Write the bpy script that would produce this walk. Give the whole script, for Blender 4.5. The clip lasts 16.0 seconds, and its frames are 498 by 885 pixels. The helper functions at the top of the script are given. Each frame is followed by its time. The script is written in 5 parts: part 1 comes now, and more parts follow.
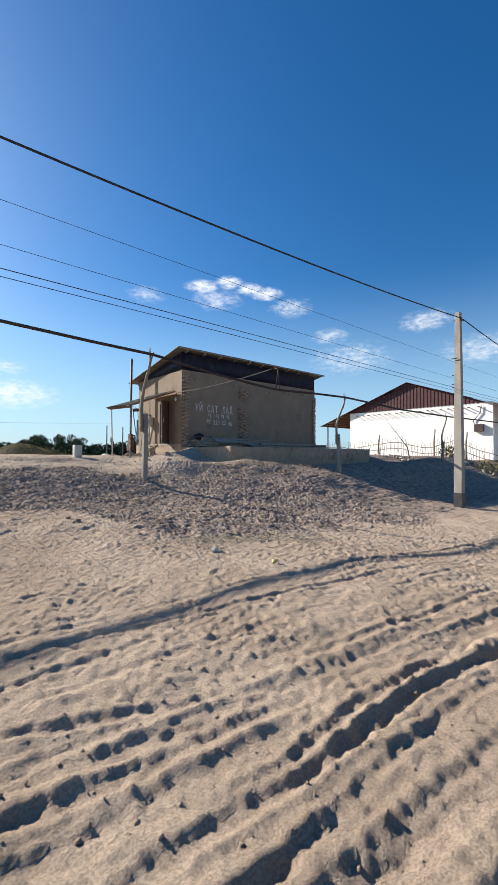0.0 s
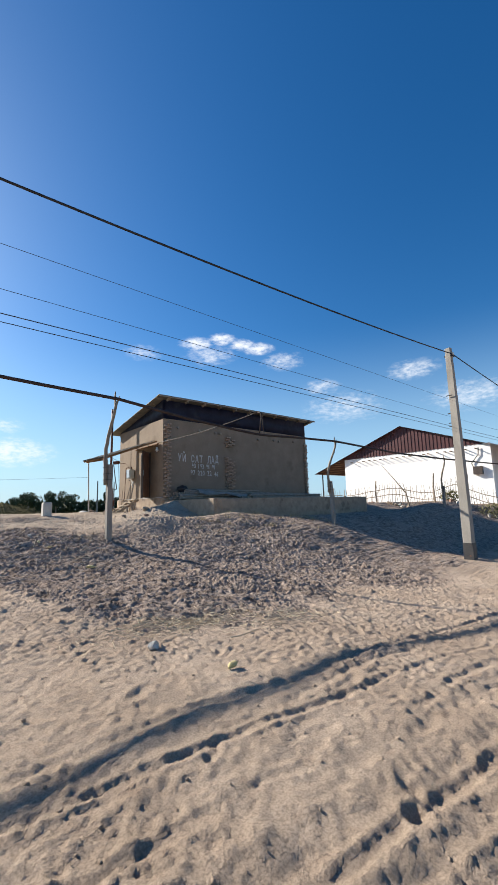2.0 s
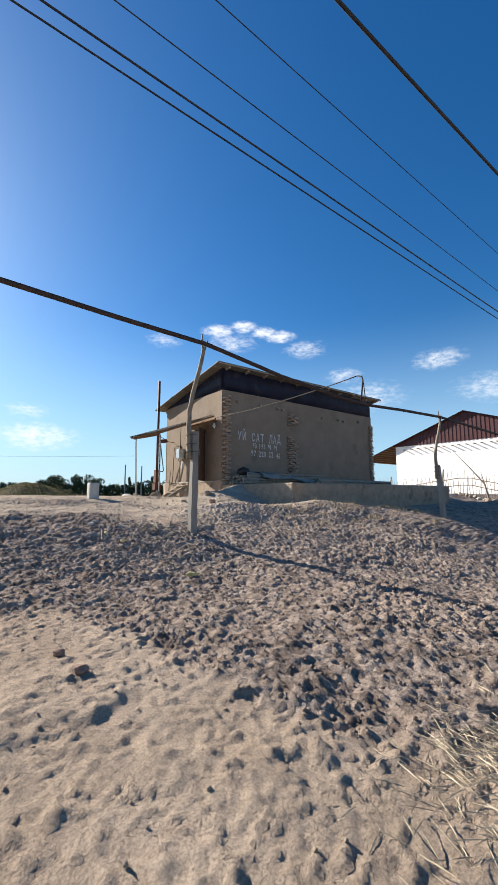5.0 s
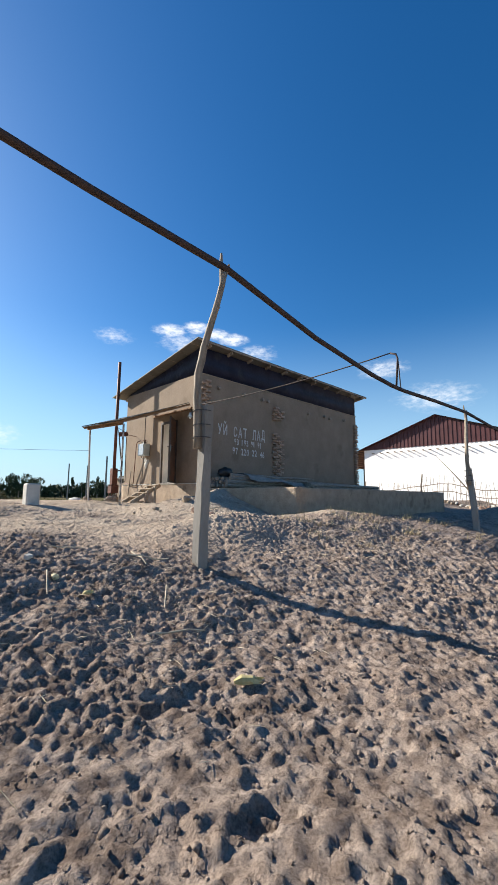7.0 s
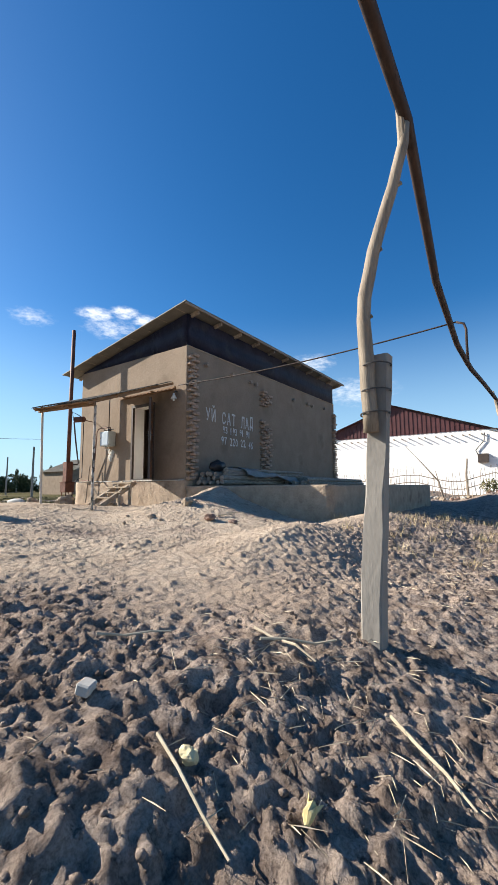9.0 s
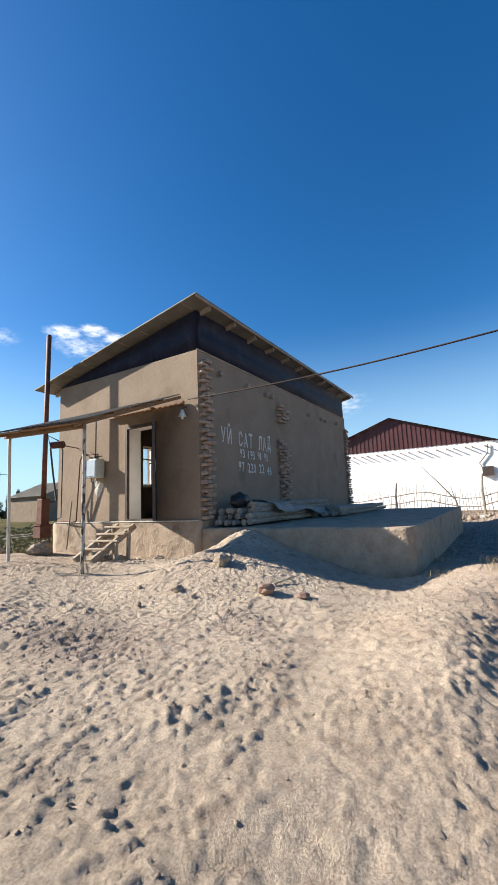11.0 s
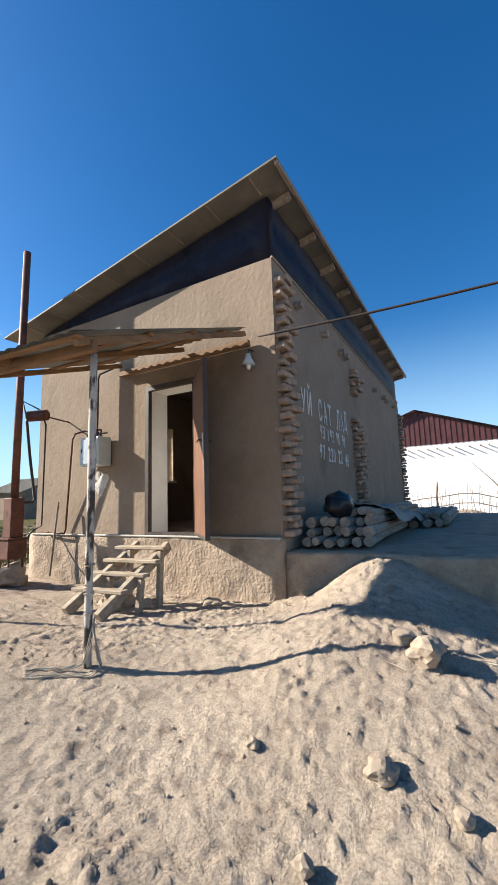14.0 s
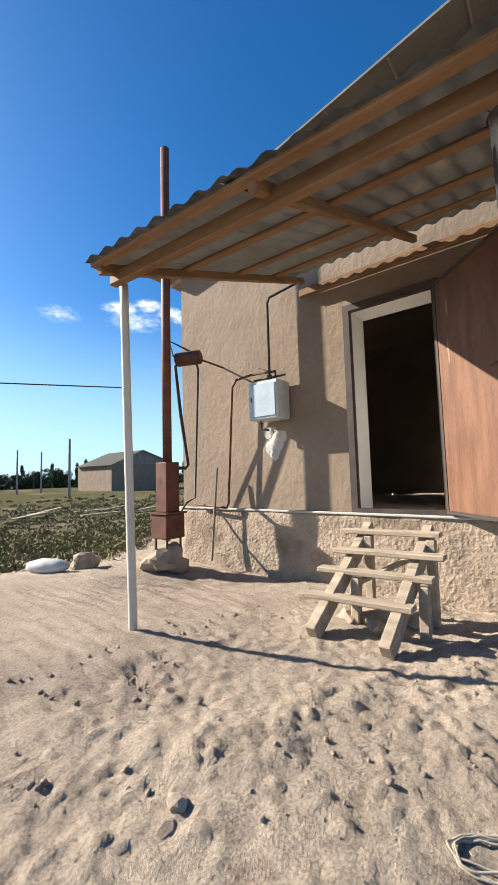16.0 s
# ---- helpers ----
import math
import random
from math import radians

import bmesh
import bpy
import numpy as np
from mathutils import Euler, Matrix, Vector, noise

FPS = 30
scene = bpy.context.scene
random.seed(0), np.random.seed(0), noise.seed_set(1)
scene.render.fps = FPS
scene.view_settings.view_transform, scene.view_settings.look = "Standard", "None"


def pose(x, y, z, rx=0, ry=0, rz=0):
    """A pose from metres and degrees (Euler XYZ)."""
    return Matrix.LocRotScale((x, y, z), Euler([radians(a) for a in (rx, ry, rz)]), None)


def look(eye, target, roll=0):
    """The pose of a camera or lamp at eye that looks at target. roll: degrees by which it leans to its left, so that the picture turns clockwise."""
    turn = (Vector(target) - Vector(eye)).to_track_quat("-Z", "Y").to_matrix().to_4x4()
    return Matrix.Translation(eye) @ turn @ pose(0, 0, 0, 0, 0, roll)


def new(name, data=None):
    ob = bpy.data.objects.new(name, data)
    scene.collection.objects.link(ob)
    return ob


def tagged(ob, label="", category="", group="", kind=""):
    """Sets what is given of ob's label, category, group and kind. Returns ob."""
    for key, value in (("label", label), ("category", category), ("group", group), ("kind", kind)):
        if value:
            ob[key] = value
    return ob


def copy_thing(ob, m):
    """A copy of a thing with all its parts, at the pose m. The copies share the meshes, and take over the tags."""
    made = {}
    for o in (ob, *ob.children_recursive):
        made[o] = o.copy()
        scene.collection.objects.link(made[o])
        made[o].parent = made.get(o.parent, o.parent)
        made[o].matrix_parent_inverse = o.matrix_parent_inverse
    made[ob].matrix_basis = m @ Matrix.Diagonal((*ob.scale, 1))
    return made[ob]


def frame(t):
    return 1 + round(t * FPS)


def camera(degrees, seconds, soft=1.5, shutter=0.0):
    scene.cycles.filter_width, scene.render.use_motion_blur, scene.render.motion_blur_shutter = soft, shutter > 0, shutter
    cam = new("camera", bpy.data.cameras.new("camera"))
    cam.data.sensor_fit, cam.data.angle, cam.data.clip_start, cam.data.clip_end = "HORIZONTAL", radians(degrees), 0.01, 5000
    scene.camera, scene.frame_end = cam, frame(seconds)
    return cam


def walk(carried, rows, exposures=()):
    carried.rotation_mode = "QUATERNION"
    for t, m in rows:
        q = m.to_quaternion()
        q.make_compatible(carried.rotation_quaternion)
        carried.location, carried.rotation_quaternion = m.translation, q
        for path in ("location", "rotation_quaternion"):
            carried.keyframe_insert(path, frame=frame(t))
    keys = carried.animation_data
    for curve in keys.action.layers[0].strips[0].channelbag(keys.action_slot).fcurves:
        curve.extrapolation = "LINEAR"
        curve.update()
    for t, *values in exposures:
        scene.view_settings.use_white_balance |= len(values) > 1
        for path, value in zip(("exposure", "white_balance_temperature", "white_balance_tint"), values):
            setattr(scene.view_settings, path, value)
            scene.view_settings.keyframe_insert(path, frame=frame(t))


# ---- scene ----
cam = camera(63.7, 16.0)
PATH = [
    (0, (0.752, 1.453, 1.572), (2.045, 2.977, 1.63), 0.3),
    (0.5, (0.998, 1.522, 1.602), (2.288, 3.036, 1.813), -3.3),
    (1, (1.372, 1.597, 1.595), (2.637, 3.122, 1.869), -3.9),
    (1.5, (1.701, 1.807, 1.583), (3.005, 3.292, 1.892), -2.4),
    (2, (1.845, 2.071, 1.595), (3.139, 3.564, 1.904), -1.6),
    (2.5, (1.858, 2.495, 1.535), (3.109, 4.028, 1.826), -0.7),
    (3, (1.791, 2.995, 1.482), (3.038, 4.536, 1.747), 0.2),
    (3.5, (1.666, 3.573, 1.53), (2.911, 5.12, 1.769), 0.1),
    (4, (1.676, 4.09, 1.52), (2.871, 5.674, 1.776), -0.4),
    (6.5, (2.671, 7.214, 1.615), (4.021, 8.667, 1.874), 0.6),
    (7, (2.763, 7.885, 1.642), (4.171, 9.281, 1.909), 0.5),
    (7.5, (2.741, 8.5, 1.735), (4.213, 9.83, 1.993), 0.1),
    (8, (2.782, 9.208, 1.785), (4.319, 10.465, 2.024), -0.0),
    (8.5, (2.79, 9.849, 1.863), (4.384, 11.037, 2.084), -0.1),
    (9, (3.06, 10.53, 1.83), (4.69, 11.666, 2.052), -0.4),
    (9.5, (3.276, 11.102, 1.936), (4.921, 12.213, 2.179), -0.7),
    (10, (3.49, 11.579, 2.094), (5.148, 12.664, 2.362), -1.2),
    (12.3, (4.986, 13.863, 2.428), (6.729, 14.786, 2.762), -2.3),
    (12.5, (5.098, 14.021, 2.42), (6.843, 14.935, 2.763), -1.9),
    (13, (5.447, 14.523, 2.428), (7.193, 15.436, 2.772), -2.0),
    (13.5, (5.765, 14.994, 2.436), (7.508, 15.923, 2.751), -1.9),
    (14, (6.056, 15.527, 2.454), (7.788, 16.486, 2.738), -1.9),
    (14.5, (6.247, 16.075, 2.433), (7.961, 17.075, 2.685), -1.6),
    (15, (6.432, 16.632, 2.375), (8.11, 17.697, 2.601), -1.5),
    (15.5, (6.492, 17.257, 2.388), (8.118, 18.405, 2.587), -1.0),
    (16, (6.523, 17.796, 2.408), (8.077, 19.043, 2.576), -1.6),
]
walk(cam, [(t, look(eye, target, roll)) for t, eye, target, roll in PATH], exposures=((0.0, 1.0), (8.0, 1.15), (13.0, 1.3), (16.0, 1.35)))

# ---- world, sun ----
SUN_TO = Vector((-0.358, 0.934, math.tan(radians(29)))).normalized()


def make_world():
    w = bpy.data.worlds.new("world")
    scene.world = w
    w.use_nodes = True
    nt = w.node_tree
    nt.nodes.clear()
    N, L = nt.nodes.new, nt.links.new
    out, bg = N("ShaderNodeOutputWorld"), N("ShaderNodeBackground")
    sky = N("ShaderNodeTexSky")
    sky.sky_type, sky.sun_disc = "NISHITA", False
    sky.sun_elevation, sky.sun_rotation = radians(29), math.atan2(-0.358, 0.934)
    sky.altitude, sky.air_density, sky.dust_density, sky.ozone_density = 200, 1.0, 0.7, 2.5
    co = N("ShaderNodeTexCoord")
    mp = N("ShaderNodeMapping")
    mp.inputs["Scale"].default_value = (12, 12, 30)
    L(co.outputs["Generated"], mp.inputs["Vector"])
    nz = N("ShaderNodeTexNoise")
    nz.inputs["Scale"].default_value, nz.inputs["Detail"].default_value, nz.inputs["Roughness"].default_value = 4.2, 8, 0.62
    L(mp.outputs["Vector"], nz.inputs["Vector"])
    total = None
    # cloud banks: direction, half width, how dense
    for d, wide, gain in (((0.404, 0.84, 0.362), 0.07, 0.62), ((0.509, 0.769, 0.386), 0.055, 0.95), ((0.557, 0.73, 0.396), 0.045, 1.0), ((0.597, 0.705, 0.384), 0.045, 1.0),
                          ((0.629, 0.681, 0.374), 0.05, 1.0), ((0.68, 0.65, 0.345), 0.08, 0.68), ((0.54, 0.755, 0.36), 0.09, 0.7), ((0.753, 0.595, 0.28), 0.07, 0.66),
                          ((0.793, 0.565, 0.228), 0.15, 0.62), ((0.86, 0.415, 0.295), 0.085, 0.72), ((0.92, 0.321, 0.226), 0.13, 0.66), ((0.171, 0.977, 0.127), 0.12, 0.78),
                          ((0.148, 0.972, 0.181), 0.07, 0.62)):
        v = Vector(d).normalized()
        sub = N("ShaderNodeVectorMath")
        sub.operation = "SUBTRACT"
        L(co.outputs["Generated"], sub.inputs[0])
        sub.inputs[1].default_value = v
        sc = N("ShaderNodeVectorMath")
        sc.operation = "MULTIPLY"
        L(sub.outputs[0], sc.inputs[0])
        sc.inputs[1].default_value = (1, 1, 2.6)
        ln = N("ShaderNodeVectorMath")
        ln.operation = "LENGTH"
        L(sc.outputs[0], ln.inputs[0])
        mr = N("ShaderNodeMapRange")
        mr.interpolation_type = "SMOOTHSTEP"
        for k, val in (("From Min", 0.0), ("From Max", wide * 1.4), ("To Min", gain), ("To Max", 0.0)):
            mr.inputs[k].default_value = val
        L(ln.outputs["Value"], mr.inputs["Value"])
        if total is None:
            total = mr.outputs[0]
        else:
            mx = N("ShaderNodeMath")
            mx.operation = "MAXIMUM"
            L(total, mx.inputs[0]), L(mr.outputs[0], mx.inputs[1])
            total = mx.outputs[0]
    mul = N("ShaderNodeMath")
    mul.operation = "MULTIPLY"
    L(total, mul.inputs[0]), L(nz.outputs["Fac"], mul.inputs[1])
    th = N("ShaderNodeMapRange")
    th.interpolation_type = "SMOOTHSTEP"
    for k, val in (("From Min", 0.14), ("From Max", 0.58), ("To Min", 0.0), ("To Max", 0.92)):
        th.inputs[k].default_value = val
    L(mul.outputs[0], th.inputs["Value"])
    mix = N("ShaderNodeMix")
    mix.data_type = "RGBA"
    # clear dry air: deeper blue overhead, pale blue down at the horizon
    hs = N("ShaderNodeHueSaturation")
    hs.inputs["Saturation"].default_value = 1.36
    L(sky.outputs[0], hs.inputs["Color"])
    tint = N("ShaderNodeMix")
    tint.data_type, tint.blend_type = "RGBA", "MULTIPLY"
    tint.inputs["Factor"].default_value = 1.0
    L(hs.outputs[0], tint.inputs["A"])
    tint.inputs["B"].default_value = (0.82, 1.0, 1.10, 1)
    sep = N("ShaderNodeSeparateXYZ")
    L(co.outputs["Generated"], sep.inputs[0])
    low = N("ShaderNodeMapRange")
    low.interpolation_type = "SMOOTHSTEP"
    for k, val in (("From Min", -0.02), ("From Max", 0.42), ("To Min", 0.8), ("To Max", 0.0)):
        low.inputs[k].default_value = val
    L(sep.outputs["Z"], low.inputs["Value"])
    haze = N("ShaderNodeMix")
    haze.data_type = "RGBA"
    L(low.outputs[0], haze.inputs["Factor"]), L(tint.outputs["Result"], haze.inputs["A"])
    haze.inputs["B"].default_value = (3.9, 5.9, 7.6, 1)
    L(th.outputs[0], mix.inputs["Factor"]), L(haze.outputs["Result"], mix.inputs["A"])
    mix.inputs["B"].default_value = (8.5, 8.8, 9.2, 1)
    L(mix.outputs["Result"], bg.inputs["Color"])
    bg.inputs["Strength"].default_value = 0.063
    L(bg.outputs[0], out.inputs[0])


make_world()
sun = new("sun", bpy.data.lights.new("sun", "SUN"))
sun.data.energy, sun.data.angle, sun.data.color = 5.0, radians(0.55), (1.0, 0.93, 0.82)
sun.matrix_world = look(SUN_TO * 50, (0, 0, 0))


# ---- materials ----
def mat(name, a, b, scale=4.0, rough=0.9, bump=0.3, fine=60.0, metal=0.0, stain=None, stretch=(1, 1, 1), island=False, dist=0.01, spec=0.3):
    """Two base colours mixed by coarse and fine noise, an optional third one in blotches, and a bump of the same grain."""
    m = bpy.data.materials.new(name)
    m.use_nodes = True
    nt = m.node_tree
    N, L = nt.nodes.new, nt.links.new
    bs = nt.nodes["Principled BSDF"]
    co = N("ShaderNodeTexCoord")
    mp = N("ShaderNodeMapping")
    mp.inputs["Scale"].default_value = stretch
    L(co.outputs["Object"], mp.inputs["Vector"])
    n1, n2 = N("ShaderNodeTexNoise"), N("ShaderNodeTexNoise")
    for n, s, d in ((n1, scale, 5), (n2, fine, 4)):
        n.inputs["Scale"].default_value, n.inputs["Detail"].default_value = s, d
        L(mp.outputs[0], n.inputs["Vector"])
    add = N("ShaderNodeMath")
    add.operation = "MULTIPLY_ADD"
    L(n2.outputs["Fac"], add.inputs[0])
    add.inputs[1].default_value = 0.45
    sub = N("ShaderNodeMath")
    sub.operation = "SUBTRACT"
    L(n1.outputs["Fac"], sub.inputs[0])
    sub.inputs[1].default_value = 0.22
    L(sub.outputs[0], add.inputs[2])
    ramp = N("ShaderNodeMapRange")
    ramp.inputs["From Min"].default_value, ramp.inputs["From Max"].default_value = 0.3, 0.7
    L(add.outputs[0], ramp.inputs["Value"])
    mix = N("ShaderNodeMix")
    mix.data_type = "RGBA"
    mix.inputs["A"].default_value, mix.inputs["B"].default_value = (*a, 1), (*b, 1)
    L(ramp.outputs[0], mix.inputs["Factor"])
    col = mix.outputs["Result"]
    if stain:
        n3 = N("ShaderNodeTexNoise")
        n3.inputs["Scale"].default_value, n3.inputs["Detail"].default_value = stain[1], 8
        L(mp.outputs[0], n3.inputs["Vector"])
        r3 = N("ShaderNodeMapRange")
        r3.inputs["From Min"].default_value, r3.inputs["From Max"].default_value = stain[2], stain[2] + 0.09
        L(n3.outputs["Fac"], r3.inputs["Value"])
        mx = N("ShaderNodeMix")
        mx.data_type = "RGBA"
        L(r3.outputs[0], mx.inputs["Factor"]), L(col, mx.inputs["A"])
        mx.inputs["B"].default_value = (*stain[0], 1)
        col = mx.outputs["Result"]
    info = N("ShaderNodeObjectInfo")
    rnd = info.outputs["Random"]
    if island:
        rnd = N("ShaderNodeNewGeometry").outputs["Random Per Island"]
    hs = N("ShaderNodeHueSaturation")
    vr = N("ShaderNodeMapRange")
    vr.inputs["To Min"].default_value, vr.inputs["To Max"].default_value = (0.7, 1.3) if island else (0.9, 1.1)
    L(rnd, vr.inputs["Value"]), L(vr.outputs[0], hs.inputs["Value"]), L(col, hs.inputs["Color"])
    L(hs.outputs[0], bs.inputs["Base Color"])
    bs.inputs["Roughness"].default_value, bs.inputs["Metallic"].default_value = rough, metal
    bs.inputs["Specular IOR Level"].default_value = spec
    bp = N("ShaderNodeBump")
    bp.inputs["Strength"].default_value, bp.inputs["Distance"].default_value = bump, dist
    L(add.outputs[0], bp.inputs["Height"]), L(bp.outputs[0], bs.inputs["Normal"])
    return m


def soil_material():
    m = bpy.data.materials.new("soil")
    m.use_nodes = True
    nt = m.node_tree
    N, L = nt.nodes.new, nt.links.new
    bs = nt.nodes["Principled BSDF"]
    co = N("ShaderNodeTexCoord")
    at = N("ShaderNodeAttribute")
    at.attribute_name = "churned"
    gr = N("ShaderNodeAttribute")
    gr.attribute_name = "weeds"

    def nz(scale, detail=6, rough=0.6):
        n = N("ShaderNodeTexNoise")
        n.inputs["Scale"].default_value, n.inputs["Detail"].default_value, n.inputs["Roughness"].default_value = scale, detail, rough
        L(co.outputs["Object"], n.inputs["Vector"])
        return n.outputs["Fac"]

    def mix(f, a, b):
        x = N("ShaderNodeMix")
        x.data_type = "RGBA"
        L(f, x.inputs["Factor"])
        for k, v in (("A", a), ("B", b)):
            if isinstance(v, tuple):
                x.inputs[k].default_value = (*v, 1)
            else:
                L(v, x.inputs[k])
        return x.outputs["Result"]

    def ramp(f, lo, hi):
        r = N("ShaderNodeMapRange")
        r.interpolation_type = "SMOOTHSTEP"
        r.inputs["From Min"].default_value, r.inputs["From Max"].default_value = lo, hi
        L(f, r.inputs["Value"])
        return r.outputs[0]

    big, mid, grit, fleck = nz(0.9), nz(7.0, 8), nz(85, 5, 0.7), nz(27.0, 6, 0.7)
    sand = mix(ramp(big, 0.35, 0.65), (0.41, 0.315, 0.237), (0.50, 0.393, 0.302))
    sand = mix(ramp(mid, 0.56, 0.78), sand, (0.31, 0.23, 0.172))
    xyz = N("ShaderNodeSeparateXYZ")
    L(co.outputs["Object"], xyz.inputs[0])
    paler = mix(ramp(big, 0.3, 0.7), (0.455, 0.366, 0.28), (0.545, 0.445, 0.345))
    paler = mix(ramp(mid, 0.50, 0.72), paler, (0.30, 0.233, 0.18))
    sand = mix(ramp(xyz.outputs["Y"], 11.5, 14.5), sand, paler)
    earth = mix(ramp(mid, 0.33, 0.66), (0.185, 0.139, 0.112), (0.45, 0.362, 0.298))
    earth = mix(ramp(big, 0.5, 0.72), earth, (0.40, 0.308, 0.245))
    earth = mix(ramp(fleck, 0.50, 0.70), earth, (0.13, 0.096, 0.078))
    sand = mix(ramp(fleck, 0.58, 0.74), sand, (0.25, 0.185, 0.14))
    col = mix(at.outputs["Fac"], sand, earth)
    weed = mix(ramp(mid, 0.35, 0.6), (0.05, 0.052, 0.024), (0.15, 0.13, 0.07))
    col = mix(gr.outputs["Fac"], col, weed)
    dark = mix(ramp(grit, 0.34, 0.62), (0.55, 0.55, 0.55), (1.08, 1.08, 1.08))
    mu = N("ShaderNodeMix")
    mu.data_type, mu.blend_type = "RGBA", "MULTIPLY"
    mu.inputs["Factor"].default_value = 0.8
    L(col, mu.inputs["A"]), L(dark, mu.inputs["B"])
    L(mu.outputs["Result"], bs.inputs["Base Color"])
    bs.inputs["Roughness"].default_value, bs.inputs["Specular IOR Level"].default_value = 1.0, 0.0
    add = N("ShaderNodeMath")
    add.operation = "MULTIPLY_ADD"
    L(nz(46, 10, 0.78), add.inputs[0])
    add.inputs[1].default_value = 1.4
    L(grit, add.inputs[2])
    bp = N("ShaderNodeBump")
    bp.inputs["Strength"].default_value, bp.inputs["Distance"].default_value = 0.9, 0.014
    L(add.outputs[0], bp.inputs["Height"]), L(bp.outputs[0], bs.inputs["Normal"])
    return m


SOIL = soil_material()
PLASTER = mat("mud_plaster", (0.222, 0.166, 0.119), (0.278, 0.213, 0.155), 1.6, 0.95, 0.6, 18, stain=((0.20, 0.148, 0.105), 0.9, 0.60), dist=0.03)
PLINTH = mat("rough_plinth", (0.25, 0.19, 0.14), (0.36, 0.28, 0.205), 5, 0.95, 0.9, 30, stain=((0.19, 0.14, 0.10), 2.0, 0.58), dist=0.04)
BRICK = mat("mud_brick", (0.27, 0.19, 0.14), (0.42, 0.31, 0.23), 9, 0.95, 0.5, 60)
SHEETING = mat("navy_sheeting", (0.018, 0.02, 0.045), (0.03, 0.033, 0.07), 3, 0.45, 0.5, 14, stain=((0.05, 0.05, 0.07), 1.2, 0.6), dist=0.03)
ROOF = mat("grey_roof_sheet", (0.14, 0.13, 0.11), (0.20, 0.185, 0.155), 3, 0.7, 0.15, 30, stain=((0.2, 0.17, 0.14), 2.5, 0.64))
TIMBER = mat("sawn_timber", (0.165, 0.09, 0.045), (0.255, 0.15, 0.078), 3, 0.75, 0.3, 30, stretch=(6, 1, 6), stain=((0.24, 0.13, 0.06), 3, 0.63))
TIMBER_X = mat("sawn_timber_cross", (0.155, 0.085, 0.042), (0.24, 0.14, 0.072), 3, 0.75, 0.3, 30, stretch=(1, 6, 6), stain=((0.24, 0.13, 0.06), 3, 0.63))
OLDWOOD = mat("weathered_wood", (0.27, 0.21, 0.15), (0.42, 0.34, 0.25), 4, 0.85, 0.5, 40, stretch=(5, 1, 5), stain=((0.22, 0.17, 0.12), 5, 0.6))
POLEWOOD = mat("peeled_pole_wood", (0.15, 0.12, 0.088), (0.27, 0.22, 0.165), 5, 0.75, 0.4, 40, stretch=(4, 4, 0.6), stain=((0.25, 0.18, 0.12), 4, 0.62))
CONCRETE = mat("grey_concrete", (0.21, 0.19, 0.165), (0.30, 0.275, 0.24), 3, 0.9, 0.5, 50, stain=((0.25, 0.22, 0.19), 3, 0.62), stretch=(1, 1, 0.4))
RUST = mat("rusty_steel", (0.085, 0.036, 0.024), (0.15, 0.062, 0.04), 6, 0.65, 0.3, 50, stain=((0.06, 0.03, 0.025), 5, 0.58), metal=0.2)
BLACKPIPE = mat("black_painted_steel", (0.03, 0.03, 0.032), (0.05, 0.045, 0.042), 8, 0.5, 0.2, 60, stain=((0.10, 0.05, 0.03), 6, 0.64))
GASPIPE = mat("brown_gas_pipe", (0.028, 0.02, 0.018), (0.06, 0.036, 0.028), 6, 0.7, 0.3, 40, stain=((0.05, 0.04, 0.035), 4, 0.58))
CABLE = mat("black_cable", (0.018, 0.018, 0.02), (0.03, 0.03, 0.033), 10, 0.6, 0.1)
WHITEPAINT = mat("peeling_white_paint", (0.36, 0.32, 0.27), (0.50, 0.45, 0.39), 5, 0.7, 0.3, 50, stain=((0.06, 0.045, 0.035), 19, 0.485), stretch=(1, 1, 0.4))
PALEPOST = mat("dull_white_paint", (0.44, 0.40, 0.34), (0.55, 0.505, 0.44), 4, 0.7, 0.2, 40, stain=((0.30, 0.24, 0.18), 9, 0.63), stretch=(1, 1, 0.5))
DOORWOOD = mat("red_brown_door", (0.12, 0.055, 0.032), (0.20, 0.10, 0.058), 4, 0.55, 0.2, 40, stretch=(3, 3, 0.6), stain=((0.38, 0.25, 0.165), 3, 0.64))
DARKSTEEL = mat("dark_door_frame", (0.05, 0.04, 0.035), (0.08, 0.06, 0.05), 8, 0.5, 0.2)
WHITEWALL = mat("whitewash", (0.80, 0.78, 0.75), (0.86, 0.84, 0.81), 2, 0.9, 0.3, 30, stain=((0.72, 0.68, 0.62), 1.2, 0.68))
# indoor shade put into the colour: darker than the plaster outside
INTERIOR = mat("darkened_room_plaster", (0.13, 0.105, 0.08), (0.17, 0.135, 0.105), 2, 0.95, 0.3)
REVEAL = mat("white_reveal", (0.78, 0.76, 0.72), (0.84, 0.82, 0.78), 4, 0.85, 0.2)
MAROON = mat("maroon_sheet", (0.065, 0.024, 0.026), (0.10, 0.038, 0.038), 3, 0.5, 0.1, 20)
BOXPAINT = mat("grey_blue_box_paint", (0.40, 0.46, 0.47), (0.50, 0.56, 0.57), 5, 0.45, 0.1, 40, stain=((0.25, 0.22, 0.18), 6, 0.66))
WHITEBOX = mat("box_door_paint", (0.34, 0.40, 0.45), (0.44, 0.50, 0.55), 5, 0.35, 0.1, 40)
CHALK = mat("white_chalk_paint", (0.50, 0.47, 0.43), (0.68, 0.65, 0.61), 20, 0.9, 0.2, 90)
BARK = mat("log_bark", (0.20, 0.16, 0.125), (0.36, 0.30, 0.24), 6, 0.9, 0.6, 40, stretch=(1, 4, 4))
STONE = mat("clay_lump", (0.25, 0.195, 0.145), (0.36, 0.29, 0.215), 6, 0.95, 0.7, 40)
